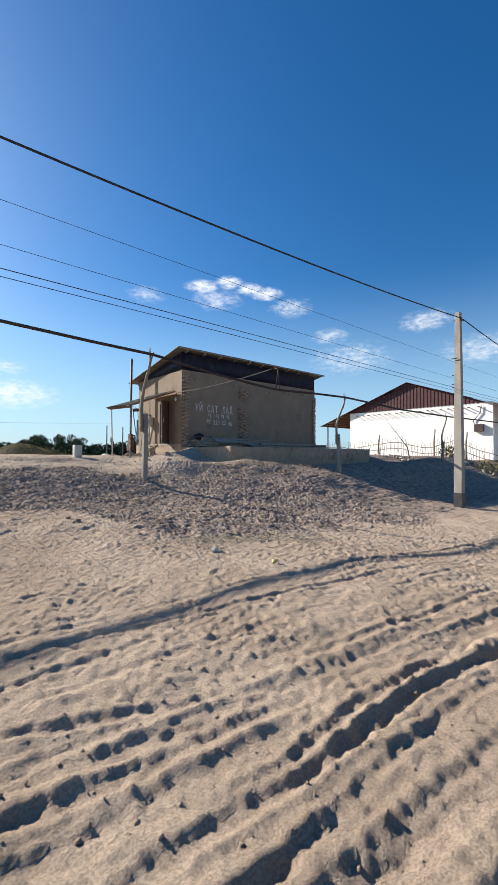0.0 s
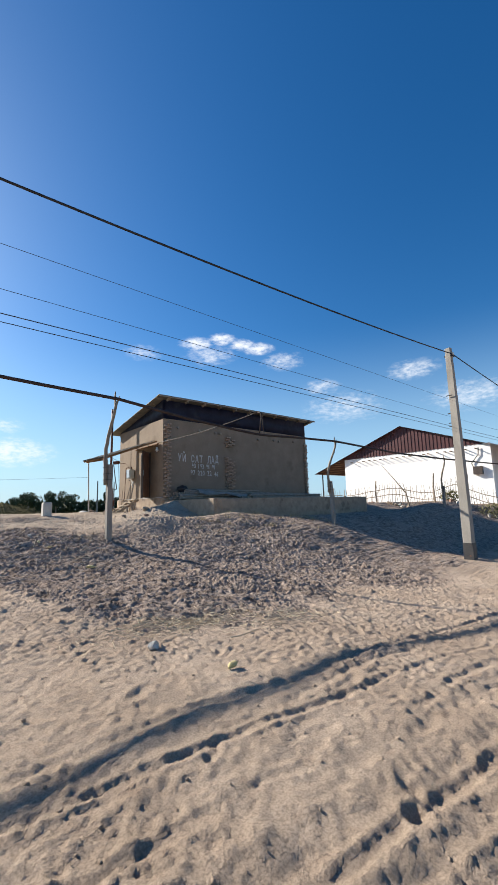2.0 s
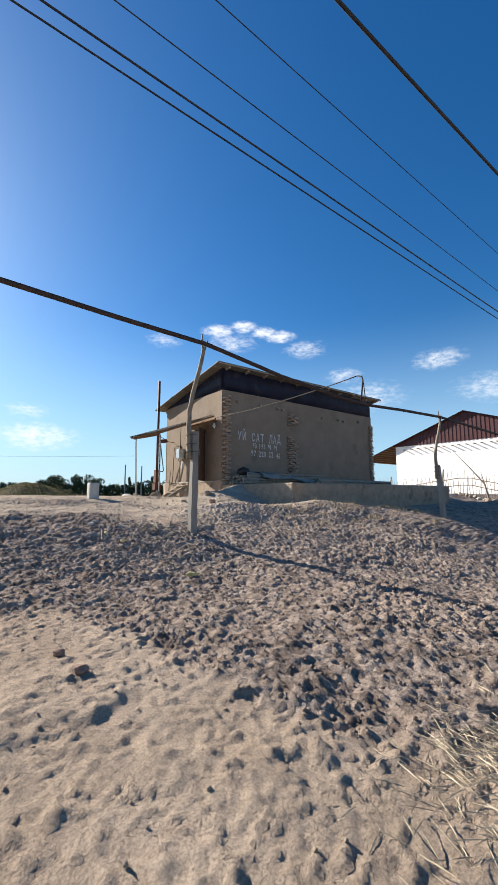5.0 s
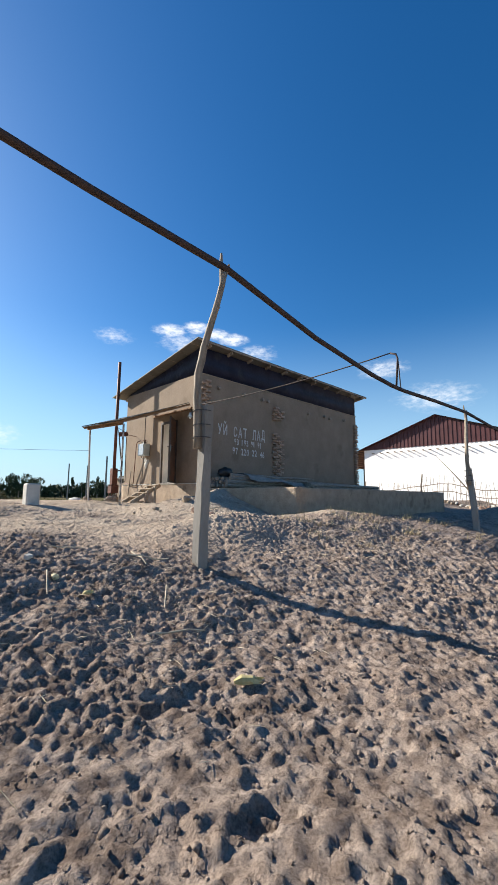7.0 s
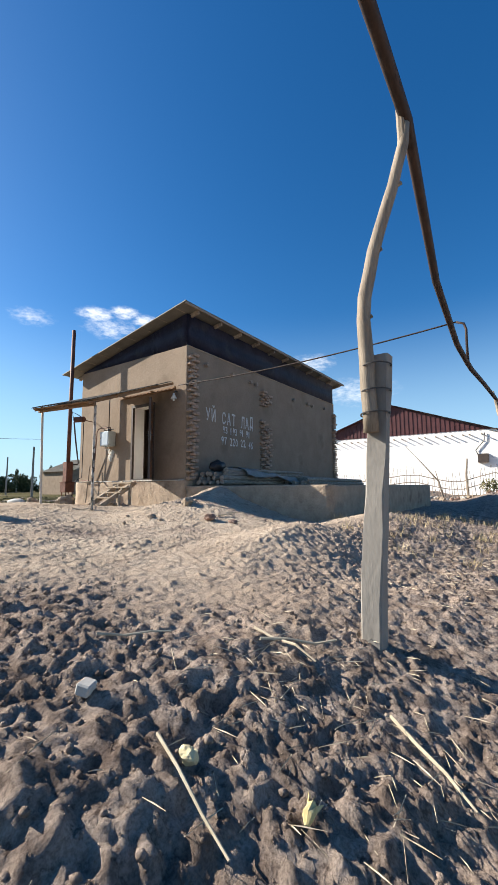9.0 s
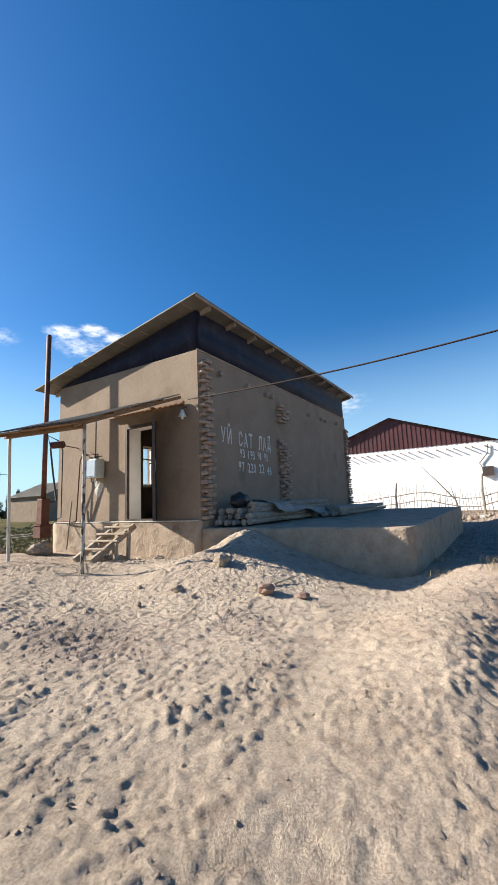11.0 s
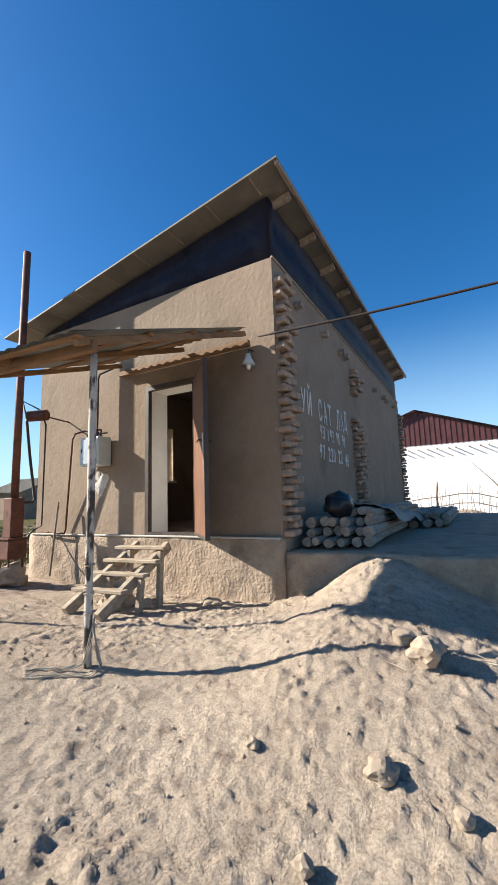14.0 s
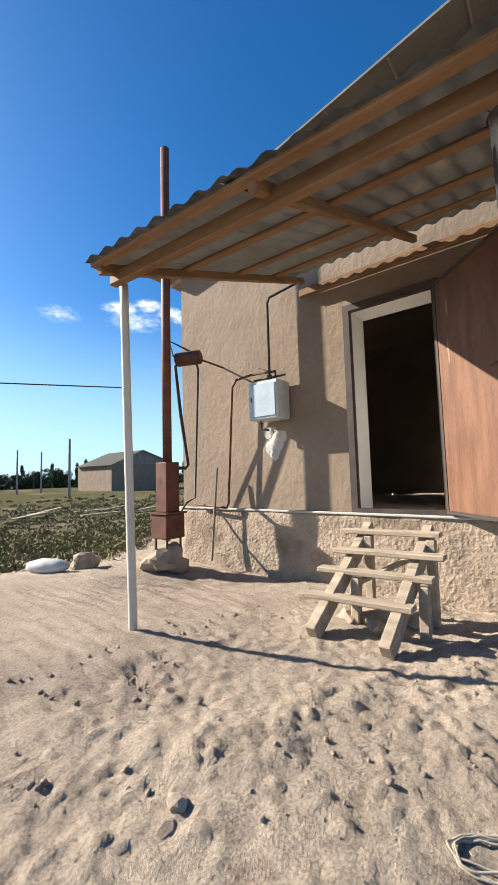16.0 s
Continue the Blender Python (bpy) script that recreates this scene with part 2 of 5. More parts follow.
REDSTONE = mat("red_brick_shard", (0.20, 0.125, 0.095), (0.27, 0.18, 0.135), 8, 0.95, 0.5, 50)
ROPE = mat("pale_cord", (0.30, 0.25, 0.19), (0.44, 0.38, 0.30), 20, 0.9, 0.4, 120)
BLACKBAG = mat("black_plastic", (0.012, 0.012, 0.013), (0.022, 0.022, 0.024), 4, 0.35, 0.4)
SACK = mat("white_woven_sack", (0.40, 0.40, 0.37), (0.52, 0.51, 0.48), 5, 0.8, 0.3, 80)
HUSK = mat("corn_husk", (0.46, 0.37, 0.15), (0.60, 0.50, 0.26), 14, 0.8, 0.3, 60)
STALK = mat("dry_stalk", (0.40, 0.33, 0.23), (0.56, 0.48, 0.35), 8, 0.85, 0.2, island=True)
LEAF = mat("foliage", (0.035, 0.05, 0.022), (0.075, 0.095, 0.04), 3, 0.8, 0.1, island=True)
WEED = mat("weed", (0.10, 0.10, 0.045), (0.20, 0.175, 0.085), 3, 0.85, 0.1, island=True)
DRYGRASS = mat("dry_grass", (0.33, 0.25, 0.13), (0.46, 0.37, 0.21), 3, 0.9, 0.1, island=True)
TWIG = mat("grey_twig", (0.20, 0.16, 0.12), (0.33, 0.27, 0.21), 6, 0.9, 0.3, island=True)
PALE = mat("pale_concrete_block", (0.42, 0.395, 0.35), (0.53, 0.505, 0.455), 5, 0.9, 0.3)
CANOPY_SHEET = mat("corrugated_sheet", (0.15, 0.14, 0.122), (0.215, 0.20, 0.175), 3, 0.6, 0.15, 30, stain=((0.30, 0.22, 0.15), 3, 0.62))
GLASS = bpy.data.materials.new("window_glass")
GLASS.use_nodes = True
_g = GLASS.node_tree.nodes["Principled BSDF"]
_g.inputs["Transmission Weight"].default_value, _g.inputs["Roughness"].default_value, _g.inputs["IOR"].default_value = 1.0, 0.02, 1.1


# ---- mesh helpers ----
def mesh_of(bm, material, name, smooth=False):
    me = bpy.data.meshes.new(name)
    bmesh.ops.recalc_face_normals(bm, faces=bm.faces)
    bm.to_mesh(me)
    bm.free()
    me.materials.append(material)
    if smooth:
        me.polygons.foreach_set("use_smooth", [True] * len(me.polygons))
    return me


def part(name, bm, material, parent=None, label="", smooth=False):
    ob = new(name, mesh_of(bm, material, name, smooth))
    if parent:
        ob.parent = parent
    if label:
        ob["label"] = label
    return ob


def thing(name, label, category, group="", kind=""):
    return tagged(new(name), label, category, group, kind)


def box(bm, lo, hi, m=None, bevel=0.0):
    lo, hi = Vector(lo), Vector(hi)
    r = bmesh.ops.create_cube(bm, size=1.0)
    vs = r["verts"]
    for v in vs:
        v.co = Vector(((lo[i] + hi[i]) / 2 + v.co[i] * (hi[i] - lo[i]) for i in range(3)))
    if bevel:
        es = {e for v in vs for e in v.link_edges}
        r = bmesh.ops.bevel(bm, geom=list(es), offset=bevel, segments=1, affect="EDGES", profile=0.5)
        vs = r["verts"]
    if m is not None:
        bmesh.ops.transform(bm, matrix=m, verts=list(vs))
    return vs


def newbox(lo, hi, m=None, bevel=0.0):
    bm = bmesh.new()
    box(bm, lo, hi, m, bevel)
    return bm


def beam(a, b, w, h, bm=None, bevel=0.006):
    """A plank from a to b, w across and h high."""
    bm = bm or bmesh.new()
    a, b = Vector(a), Vector(b)
    d = (b - a).normalized()
    side = d.cross(Vector((0, 0, 1)))
    side = side.normalized() if side.length > 1e-4 else Vector((1, 0, 0))
    up = side.cross(d).normalized()
    m = Matrix((side, d, up)).transposed().to_4x4()
    m.translation = (a + b) / 2
    ln = (b - a).length / 2
    box(bm, (-w / 2, -ln, -h / 2), (w / 2, ln, h / 2), m, bevel)
    return bm


def tube(points, radii, bm=None, seg=10, cap=True, wob=0.0):
    """A round bar through points; one radius or one for each point."""
    bm = bm or bmesh.new()
    pts = [Vector(p) for p in points]
    if not isinstance(radii, (list, tuple)):
        radii = [radii] * len(pts)
    rings, ref = [], None
    for i, p in enumerate(pts):
        d = (pts[min(i + 1, len(pts) - 1)] - pts[max(i - 1, 0)]).normalized()
        if ref is None:
            ref = Vector((0, 0, 1)) if abs(d.z) < 0.9 else Vector((1, 0, 0))
        u = (ref - d * ref.dot(d)).normalized()
        ref = u
        v = d.cross(u)
        rings.append([bm.verts.new(p + (u * math.cos(k * math.tau / seg) + v * math.sin(k * math.tau / seg)) * radii[i] * (1 + wob * random.uniform(-1, 1))) for k in range(seg)])
    for r0, r1 in zip(rings, rings[1:]):
        for k in range(seg):
            bm.faces.new((r0[k], r0[(k + 1) % seg], r1[(k + 1) % seg], r1[k]))
    if cap:
        bm.faces.new(rings[0][::-1]), bm.faces.new(rings[-1])
    return bm


def sag(a, b, drop, n=24):
    a, b = Vector(a), Vector(b)
    return [a.lerp(b, i / n) - Vector((0, 0, drop * 4 * (i / n) * (1 - i / n))) for i in range(n + 1)]


def rock_mesh(seed, material, size=1.0, squash=0.7, div=2):
    bm = bmesh.new()
    bmesh.ops.create_icosphere(bm, subdivisions=div, radius=size)
    for v in bm.verts:
        n = noise.noise(v.co / size * 1.1 + Vector((seed * 7.3, 1, 2))) * 0.45 + noise.noise(v.co / size * 2.7 + Vector((seed, 9, 4))) * 0.2
        v.co *= 1 + n
        v.co.z *= squash
    return mesh_of(bm, material, "lump")


def wall_panel(u0, u1, z0, z1, holes, thick, axis, at):
    """An upright wall with openings. It spans u0 to u1 along the other axis and goes from at to at + thick along axis."""
    us = sorted({u0, u1, *[h[0] for h in holes], *[h[1] for h in holes]})
    zs = sorted({z0, z1, *[h[2] for h in holes], *[h[3] for h in holes]})
    us = [u for a, b in zip(us, us[1:]) for u in np.linspace(a, b, max(1, round((b - a) / 0.5)) + 1)[:-1]] + [us[-1]]
    bm, cache = bmesh.new(), {}

    def vert(u, z, k):
        key = (round(u, 4), round(z, 4), k)
        if key not in cache:
            p = (at + k * thick, u, z) if axis == "x" else (u, at + k * thick, z)
            cache[key] = bm.verts.new(p)
        return cache[key]

    def solid(i, j):
        if i < 0 or j < 0 or i >= len(us) - 1 or j >= len(zs) - 1:
            return False
        u, z = (us[i] + us[i + 1]) / 2, (zs[j] + zs[j + 1]) / 2
        return not any(h[0] < u < h[1] and h[2] < z < h[3] for h in holes)

    for i in range(len(us) - 1):
        for j in range(len(zs) - 1):
            if not solid(i, j):
                continue
            a, b, c, d = us[i], us[i + 1], zs[j], zs[j + 1]
            for k in (0, 1):
                bm.faces.new([vert(a, c, k), vert(b, c, k), vert(b, d, k), vert(a, d, k)])
            for (di, dj), (p, q) in (((-1, 0), ((a, c), (a, d))), ((1, 0), ((b, c), (b, d))), ((0, -1), ((a, c), (b, c))), ((0, 1), ((a, d), (b, d)))):
                if not solid(i + di, j + dj):
                    bm.faces.new([vert(*p, 0), vert(*q, 0), vert(*q, 1), vert(*p, 1)])
    return bm


def corrugated(x0, x1, y0, y1, zf, pitch, depth, along, n_long=4):
    """A wavy sheet; the waves run along 'x' or 'y'; zf(x, y) gives its height."""
    bm = bmesh.new()
    span = (y1 - y0) if along == "x" else (x1 - x0)
    nw = max(8, int(span / pitch * 6))
    rows = []
    for i in range(n_long + 1):
        row = []
        for j in range(nw + 1):
            f = j / nw
            x, y = (x0 + (x1 - x0) * i / n_long, y0 + (y1 - y0) * f) if along == "x" else (x0 + (x1 - x0) * f, y0 + (y1 - y0) * i / n_long)
            row.append(bm.verts.new((x, y, zf(x, y) + depth * math.sin(f * span / pitch * math.tau))))
        rows.append(row)
    for r0, r1 in zip(rows, rows[1:]):
        for j in range(nw):
            bm.faces.new((r0[j], r0[j + 1], r1[j + 1], r1[j]))
    fs = list(bm.faces)
    r = bmesh.ops.solidify(bm, geom=fs, thickness=0.004)
    return bm


# ---- ground ----
def lattice(x, y, seed):
    """Smooth value noise in -1..1."""
    xi, yi = np.floor(x).astype(np.int64), np.floor(y).astype(np.int64)
    fx, fy = x - xi, y - yi
    fx, fy = fx * fx * (3 - 2 * fx), fy * fy * (3 - 2 * fy)

    def h(a, b):
        n = (a * 374761393 + b * 668265263 + seed * 974711) & 0x7FFFFFFF
        n = ((n ^ (n >> 13)) * 1274126177) & 0x7FFFFFFF
        return ((n ^ (n >> 16)) & 0xFFFF) / 32767.5 - 1

    a, b = h(xi, yi) * (1 - fx) + h(xi + 1, yi) * fx, h(xi, yi + 1) * (1 - fx) + h(xi + 1, yi + 1) * fx
    return a * (1 - fy) + b * fy


def fbm(x, y, seed, octaves=4, gain=0.5):
    s, amp = 0.0, 1.0
    for o in range(octaves):
        c, d = math.cos(o * 1.1 + 0.4), math.sin(o * 1.1 + 0.4)
        s = s + amp * lattice((x * c - y * d) * 2**o + o * 17.3, (x * d + y * c) * 2**o - o * 9.1, seed + o)
        amp *= gain
    return s


def step(v, lo, hi):
    t = np.clip((v - lo) / (hi - lo), 0, 1)
    return t * t * (3 - 2 * t)


Y_AT = [-6, 3, 6, 8, 9.2, 10.3, 11, 11.8, 13, 15, 17, 18, 20, 22, 25, 40]
Z_LEFT = [0.12, 0.15, 0.25, 0.38, 0.48, 0.63, 0.80, 1.02, 1.15, 1.2, 1.26, 1.38, 1.45, 1.48, 1.15, 0.95]
Z_RIGHT = [0.12, 0.15, 0.2, 0.32, 0.50, 0.80, 0.98, 1.05, 1.08, 1.1, 1.12, 1.15, 1.15, 1.15, 1.05, 0.95]


def ground_base(x, y):
    w = step(x, 7.5, 13.0)
    z = np.interp(y, Y_AT, Z_LEFT) * (1 - w) + np.interp(y, Y_AT, Z_RIGHT) * w
    # the road lies higher towards the west
    z = z + np.interp(x, [-5, 3, 5, 7.5, 9.5, 13], [0.16, 0.16, 0.09, -0.15, -0.24, -0.28]) * (1 - step(y, 7.5, 10.5))
    # ramp of earth heaped up to the house corner
    z = z + 0.40 * step(x, 7.2, 9.2) * np.exp(-(((y - 16.1) / 1.3) ** 2)) + 0.32 * np.exp(-(((x - 10.4) / 0.8) ** 2 + ((y - 16.45) / 0.55) ** 2))
    z = z + 1.0 * np.exp(-(((x - 5.6) / 2.0) ** 2 + ((y - 27.0) / 1.6) ** 2))
    z = z + 0.25 * np.exp(-(((x - 10.4) / 1.6) ** 2 + ((y - 12.6) / 0.9) ** 2))
    # steep brow of the bank
    z = z + 0.20 * np.exp(-(((x - 7.5) / 1.2) ** 2 + ((y - 13.0) / 0.6) ** 2)) - 0.14 * np.exp(-(((x - 7.4) / 1.1) ** 2 + ((y - 11.7) / 0.5) ** 2))
    z = z + 0.45 * np.exp(-(((x - 24.5) / 4.0) ** 2 + ((y - 11.8) / 1.0) ** 2))
    return z


def blot(x, y, cx, cy, rx, ry):
    return np.exp(-(((x - cx) / rx) ** 2 + ((y - cy) / ry) ** 2))


def soil_zones(x, y):
    wob = 0.7 * fbm(x * 0.6, y * 0.6, 31, 5, 0.6)
    front = np.interp(x, [2.0, 2.9, 3.3, 3.9, 4.5, 6, 9], [9.2, 8.8, 7.2, 6.1, 5.7, 5.6, 5.9])
    back = np.interp(x, [3, 4.3, 4.9, 5.6, 7, 10], [13.5, 13.1, 12.8, 12.3, 12.1, 12.5])
    churn = step(y + wob - front, -0.1, 0.9) * (1 - step(y + wob - back, -0.7, 0.7)) * 0.95
    churn = np.maximum(churn, step(x - 0.4 * (y - 20) + wob, 14.0, 16.0) * step(y, 8, 10) * 0.8 * (y < 60))
    churn = np.maximum(churn, blot(x, y, 5.6, 27.0, 2.4, 2.0))
    for cx, cy, rx, ry, amp in ((6.45, 15.7, 0.5, 0.9, 0.75), (8.7, 20.8, 1.5, 1.2, 0.85), (8.1, 18.1, 0.22, 0.22, 0.45), (9.3, 17.1, 0.5, 0.5, 0.4), (7.5, 20.1, 0.6, 0.4, 0.7), (8.9, 16.2, 0.35, 0.5, 0.4)):
        churn = np.maximum(churn, amp * np.clip(blot(x, y, cx, cy, rx, ry) * (1 + 0.9 * wob), 0, 1))
    patch = step(fbm(x * 0.9, y * 0.9, 77, 5, 0.6), 0.2, 0.9) * 0.6 * step(y, 11, 13)
    churn = np.maximum(churn, patch)
    far = step(y - 0.25 * x + wob, 20.5, 23.5) * step(y, 21, 24)
    far = np.maximum(far, 1.3 * blot(x, y, 5.6, 27.0, 2.8, 2.4))
    return churn, np.clip(far * (1.1 + 0.4 * fbm(x * 0.35, y * 0.35, 5, 4)), 0, 1)


def domes(x, y, cell, seed, lo=0.25, hi=0.62, odds=1.0):
    """Rounded clods of uneven size strewn in a jittered lattice; heights 0 to about 0.6."""
    u, v = x / cell, y / cell
    ui, vi = np.floor(u).astype(np.int64), np.floor(v).astype(np.int64)
    out = np.zeros_like(u)

    def h(a, b, k):
        n = (a * 374761393 + b * 668265263 + (seed * 31 + k) * 974711) & 0x7FFFFFFF
        n = ((n ^ (n >> 13)) * 1274126177) & 0x7FFFFFFF
        return ((n ^ (n >> 16)) & 0xFFFF) / 65535.0

    for di in (-1, 0, 1):
        for dj in (-1, 0, 1):
            a, b = ui + di, vi + dj
            r = lo + (hi - lo) * h(a, b, 3) ** 2
            dx, dy = u - a - h(a, b, 1), v - b - h(a, b, 2)
            sx = 0.7 + 0.6 * h(a, b, 4)
            q = np.clip(1 - ((dx * sx) ** 2 + (dy / sx) ** 2 + 0.5 * dx * dy * (h(a, b, 5) - 0.5)) / (r * r), 0, 1)
            out = np.maximum(out, r * np.sqrt(q) * (h(a, b, 6) < odds))
    return out


# wheel ruts: y at x = 1.2, slope, half width, depth
RUTS = ((2.87, -0.08, 0.070, 0.052), (2.72, -0.07, 0.035, 0.026), (2.52, -0.03, 0.040, 0.034), (2.40, -0.05, 0.030, 0.022), (2.28, -0.10, 0.055, 0.048), (2.10, -0.06, 0.045, 0.034),
        (1.95, -0.08, 0.060, 0.045), (1.75, -0.05, 0.050, 0.034), (3.18, -0.28, 0.050, 0.030), (3.48, -0.40, 0.036, 0.022), (3.30, -0.08, 0.035, 0.018), (3.05, -0.12, 0.040, 0.028),
        (4.39, -0.02, 0.032, 0.020), (4.15, -0.08, 0.030, 0.016), (3.95, 0.05, 0.030, 0.014), (3.72, -0.05, 0.035, 0.014))


def ground_full(x, y):
    churn, weeds = soil_zones(x, y)
    z = ground_base(x, y) + 0.03 * fbm(x * 0.7, y * 0.7, 3, 3)
    road = 1 - step(y + 0.3 * fbm(x * 0.6, y * 0.6, 8, 2), 4.6, 6.4)
    road = np.maximum(road * (1 - churn), 0)
    rough = lattice(x * 15, y * 15, 70)
    for k, (y0, slope, half, deep) in enumerate(RUTS):
        c = y0 + slope * (x - 1.2) + 0.07 * lattice(x * 0.7 + k * 9.0, x * 0 + k, 40 + k) + 0.012 * lattice(x * 3.1, x * 0 + k, 60 + k)
        d = (y - c) / half + 0.28 * rough
        fade = np.clip(0.75 + 0.7 * lattice(x * 0.8, x * 0 + 3.0 * k, 90 + k), 0.05, 1.2)
        z = z - 0.58 * road * deep * fade * (np.exp(-(d**4)) - 0.5 * np.exp(-((np.abs(d) - 1.6) ** 2) * 3.0))
    u, v = x * 0.98 + y * 0.08, y * 0.98 + x * 0.08
    trod = step(fbm(x * 1.1, y * 1.1, 17, 3), -0.5, 0.5)
    wx, wy = x + 0.05 * lattice(x * 5, y * 5, 61), y + 0.05 * lattice(x * 5, y * 5, 62)
    tiny = fbm(x * 21, y * 21, 25, 2, 0.7)
    small, grain = domes(wx, wy, 0.10, 7, 0.2, 0.6), domes(wx, wy, 0.047, 8, 0.2, 0.62)
    z = z + road * (0.016 * fbm(u * 0.5, v * 6.5, 12, 2, 0.6) * step(4.2 - y, 0.0, 1.4) + (0.008 + 0.014 * trod) * small + (0.010 + 0.016 * trod) * grain + 0.007 * fbm(x * 7, y * 7, 14, 2) + 0.006 * tiny)
    clod = domes(wx, wy, 0.21, 5, 0.2, 0.62, 0.8)
    holes = domes(x + 0.1 * lattice(x * 6, y * 6, 63), y, 0.62, 6, 0.06, 0.22, 0.45)
    z = z + churn * (0.035 * fbm(x * 1.8, y * 1.8, 21, 3, 0.5) + (0.3 + 0.9 * trod) * (0.042 * clod + 0.030 * small + 0.038 * grain) + 0.015 * tiny - 0.30 * holes)
    firm = np.clip(1 - churn - road, 0, 1)
    hump = np.maximum(0, fbm(x * 2.6, y * 2.6, 27, 4, 0.6))
    z = z + firm * (0.022 * hump + (0.006 + 0.016 * trod) * small * (0.3 + hump) + (0.010 + 0.016 * trod) * grain + 0.006 * tiny)
    return z, churn, weeds


def axis_steps(lo, hi, fine, far_lo, far_hi):
    mid = np.arange(lo, hi + 1e-6, fine)

    def grow(start, end, sign):
        out, s, p = [], fine, start
        while (end - p) * sign > 0:
            s *= 1.09
            p += sign * s
            out.append(p)
        return out

    return np.array(grow(lo, far_lo, -1)[::-1] + list(mid) + grow(hi, far_hi, 1))


def make_ground():
    xs = axis_steps(0.7, 10.3, 0.0165, -2500, 2500)
    ys = axis_steps(1.7, 19.4, 0.0165, -2500, 2500)
    X, Y = np.meshgrid(xs, ys)
    Z, churn, weeds = ground_full(X, Y)
    rng = np.random.RandomState(4)
    # foot and hoof prints pressed into the sand
    for _ in range(240):
        px, py = rng.uniform(0.8, 11), rng.uniform(1.8, 19)
        a, ln, wd, dp = rng.uniform(0, 3.14), rng.uniform(0.06, 0.14), rng.uniform(0.035, 0.05), rng.uniform(0.006, 0.014) * (1.0 if py < 12 else 0.55)
        i0, i1 = np.searchsorted(xs, (px - 0.35, px + 0.35))
        j0, j1 = np.searchsorted(ys, (py - 0.35, py + 0.35))
        dx, dy = X[j0:j1, i0:i1] - px, Y[j0:j1, i0:i1] - py
        q = np.sqrt(((dx * math.cos(a) + dy * math.sin(a)) / ln) ** 2 + ((dy * math.cos(a) - dx * math.sin(a)) / wd) ** 2)
        Z[j0:j1, i0:i1] += dp * (-np.exp(-(q**4)) + 0.5 * np.exp(-((q - 1.45) ** 2) * 6))
    ny, nx = X.shape
    me = bpy.data.meshes.new("ground")
    me.vertices.add(nx * ny)
    me.vertices.foreach_set("co", np.stack([X, Y, Z], -1).astype(np.float32).ravel())
    a = (np.arange(ny - 1)[:, None] * nx + np.arange(nx - 1)[None, :]).ravel()
    loops = np.stack([a, a + 1, a + nx + 1, a + nx], -1).astype(np.int32)
    n = len(a)
    me.loops.add(n * 4)
    me.polygons.add(n)
    me.loops.foreach_set("vertex_index", loops.ravel())
    me.polygons.foreach_set("loop_start", np.arange(0, n * 4, 4, dtype=np.int32))
    me.update(calc_edges=True)
    me.validate()
    for key, val in (("churned", churn), ("weeds", weeds)):
        me.attributes.new(key, "FLOAT", "POINT").data.foreach_set("value", val.astype(np.float32).ravel())
    me.polygons.foreach_set("use_smooth", np.ones(n, dtype=bool))
    me.materials.append(SOIL)
    return tagged(new("ground", me), "dry rutted sand with dark churned earth and weeds", "ground", kind="structure")


make_ground()


def gz(x, y):
    z, _, _ = ground_full(np.array([float(x)]), np.array([float(y)]))
    return float(z[0])


# ---- the mud house ----
HX0, HX1, HY0, HY1 = 10.25, 19.55, 17.45, 21.95
FLOOR_Z, WALL_TOP = 2.03, 5.43
DOOR_Y0, DOOR_Y1, DOOR_TOP = 18.62, 19.47, 4.07


def roof_z(y):
    return 6.40 - (y - 17.2) * 0.182


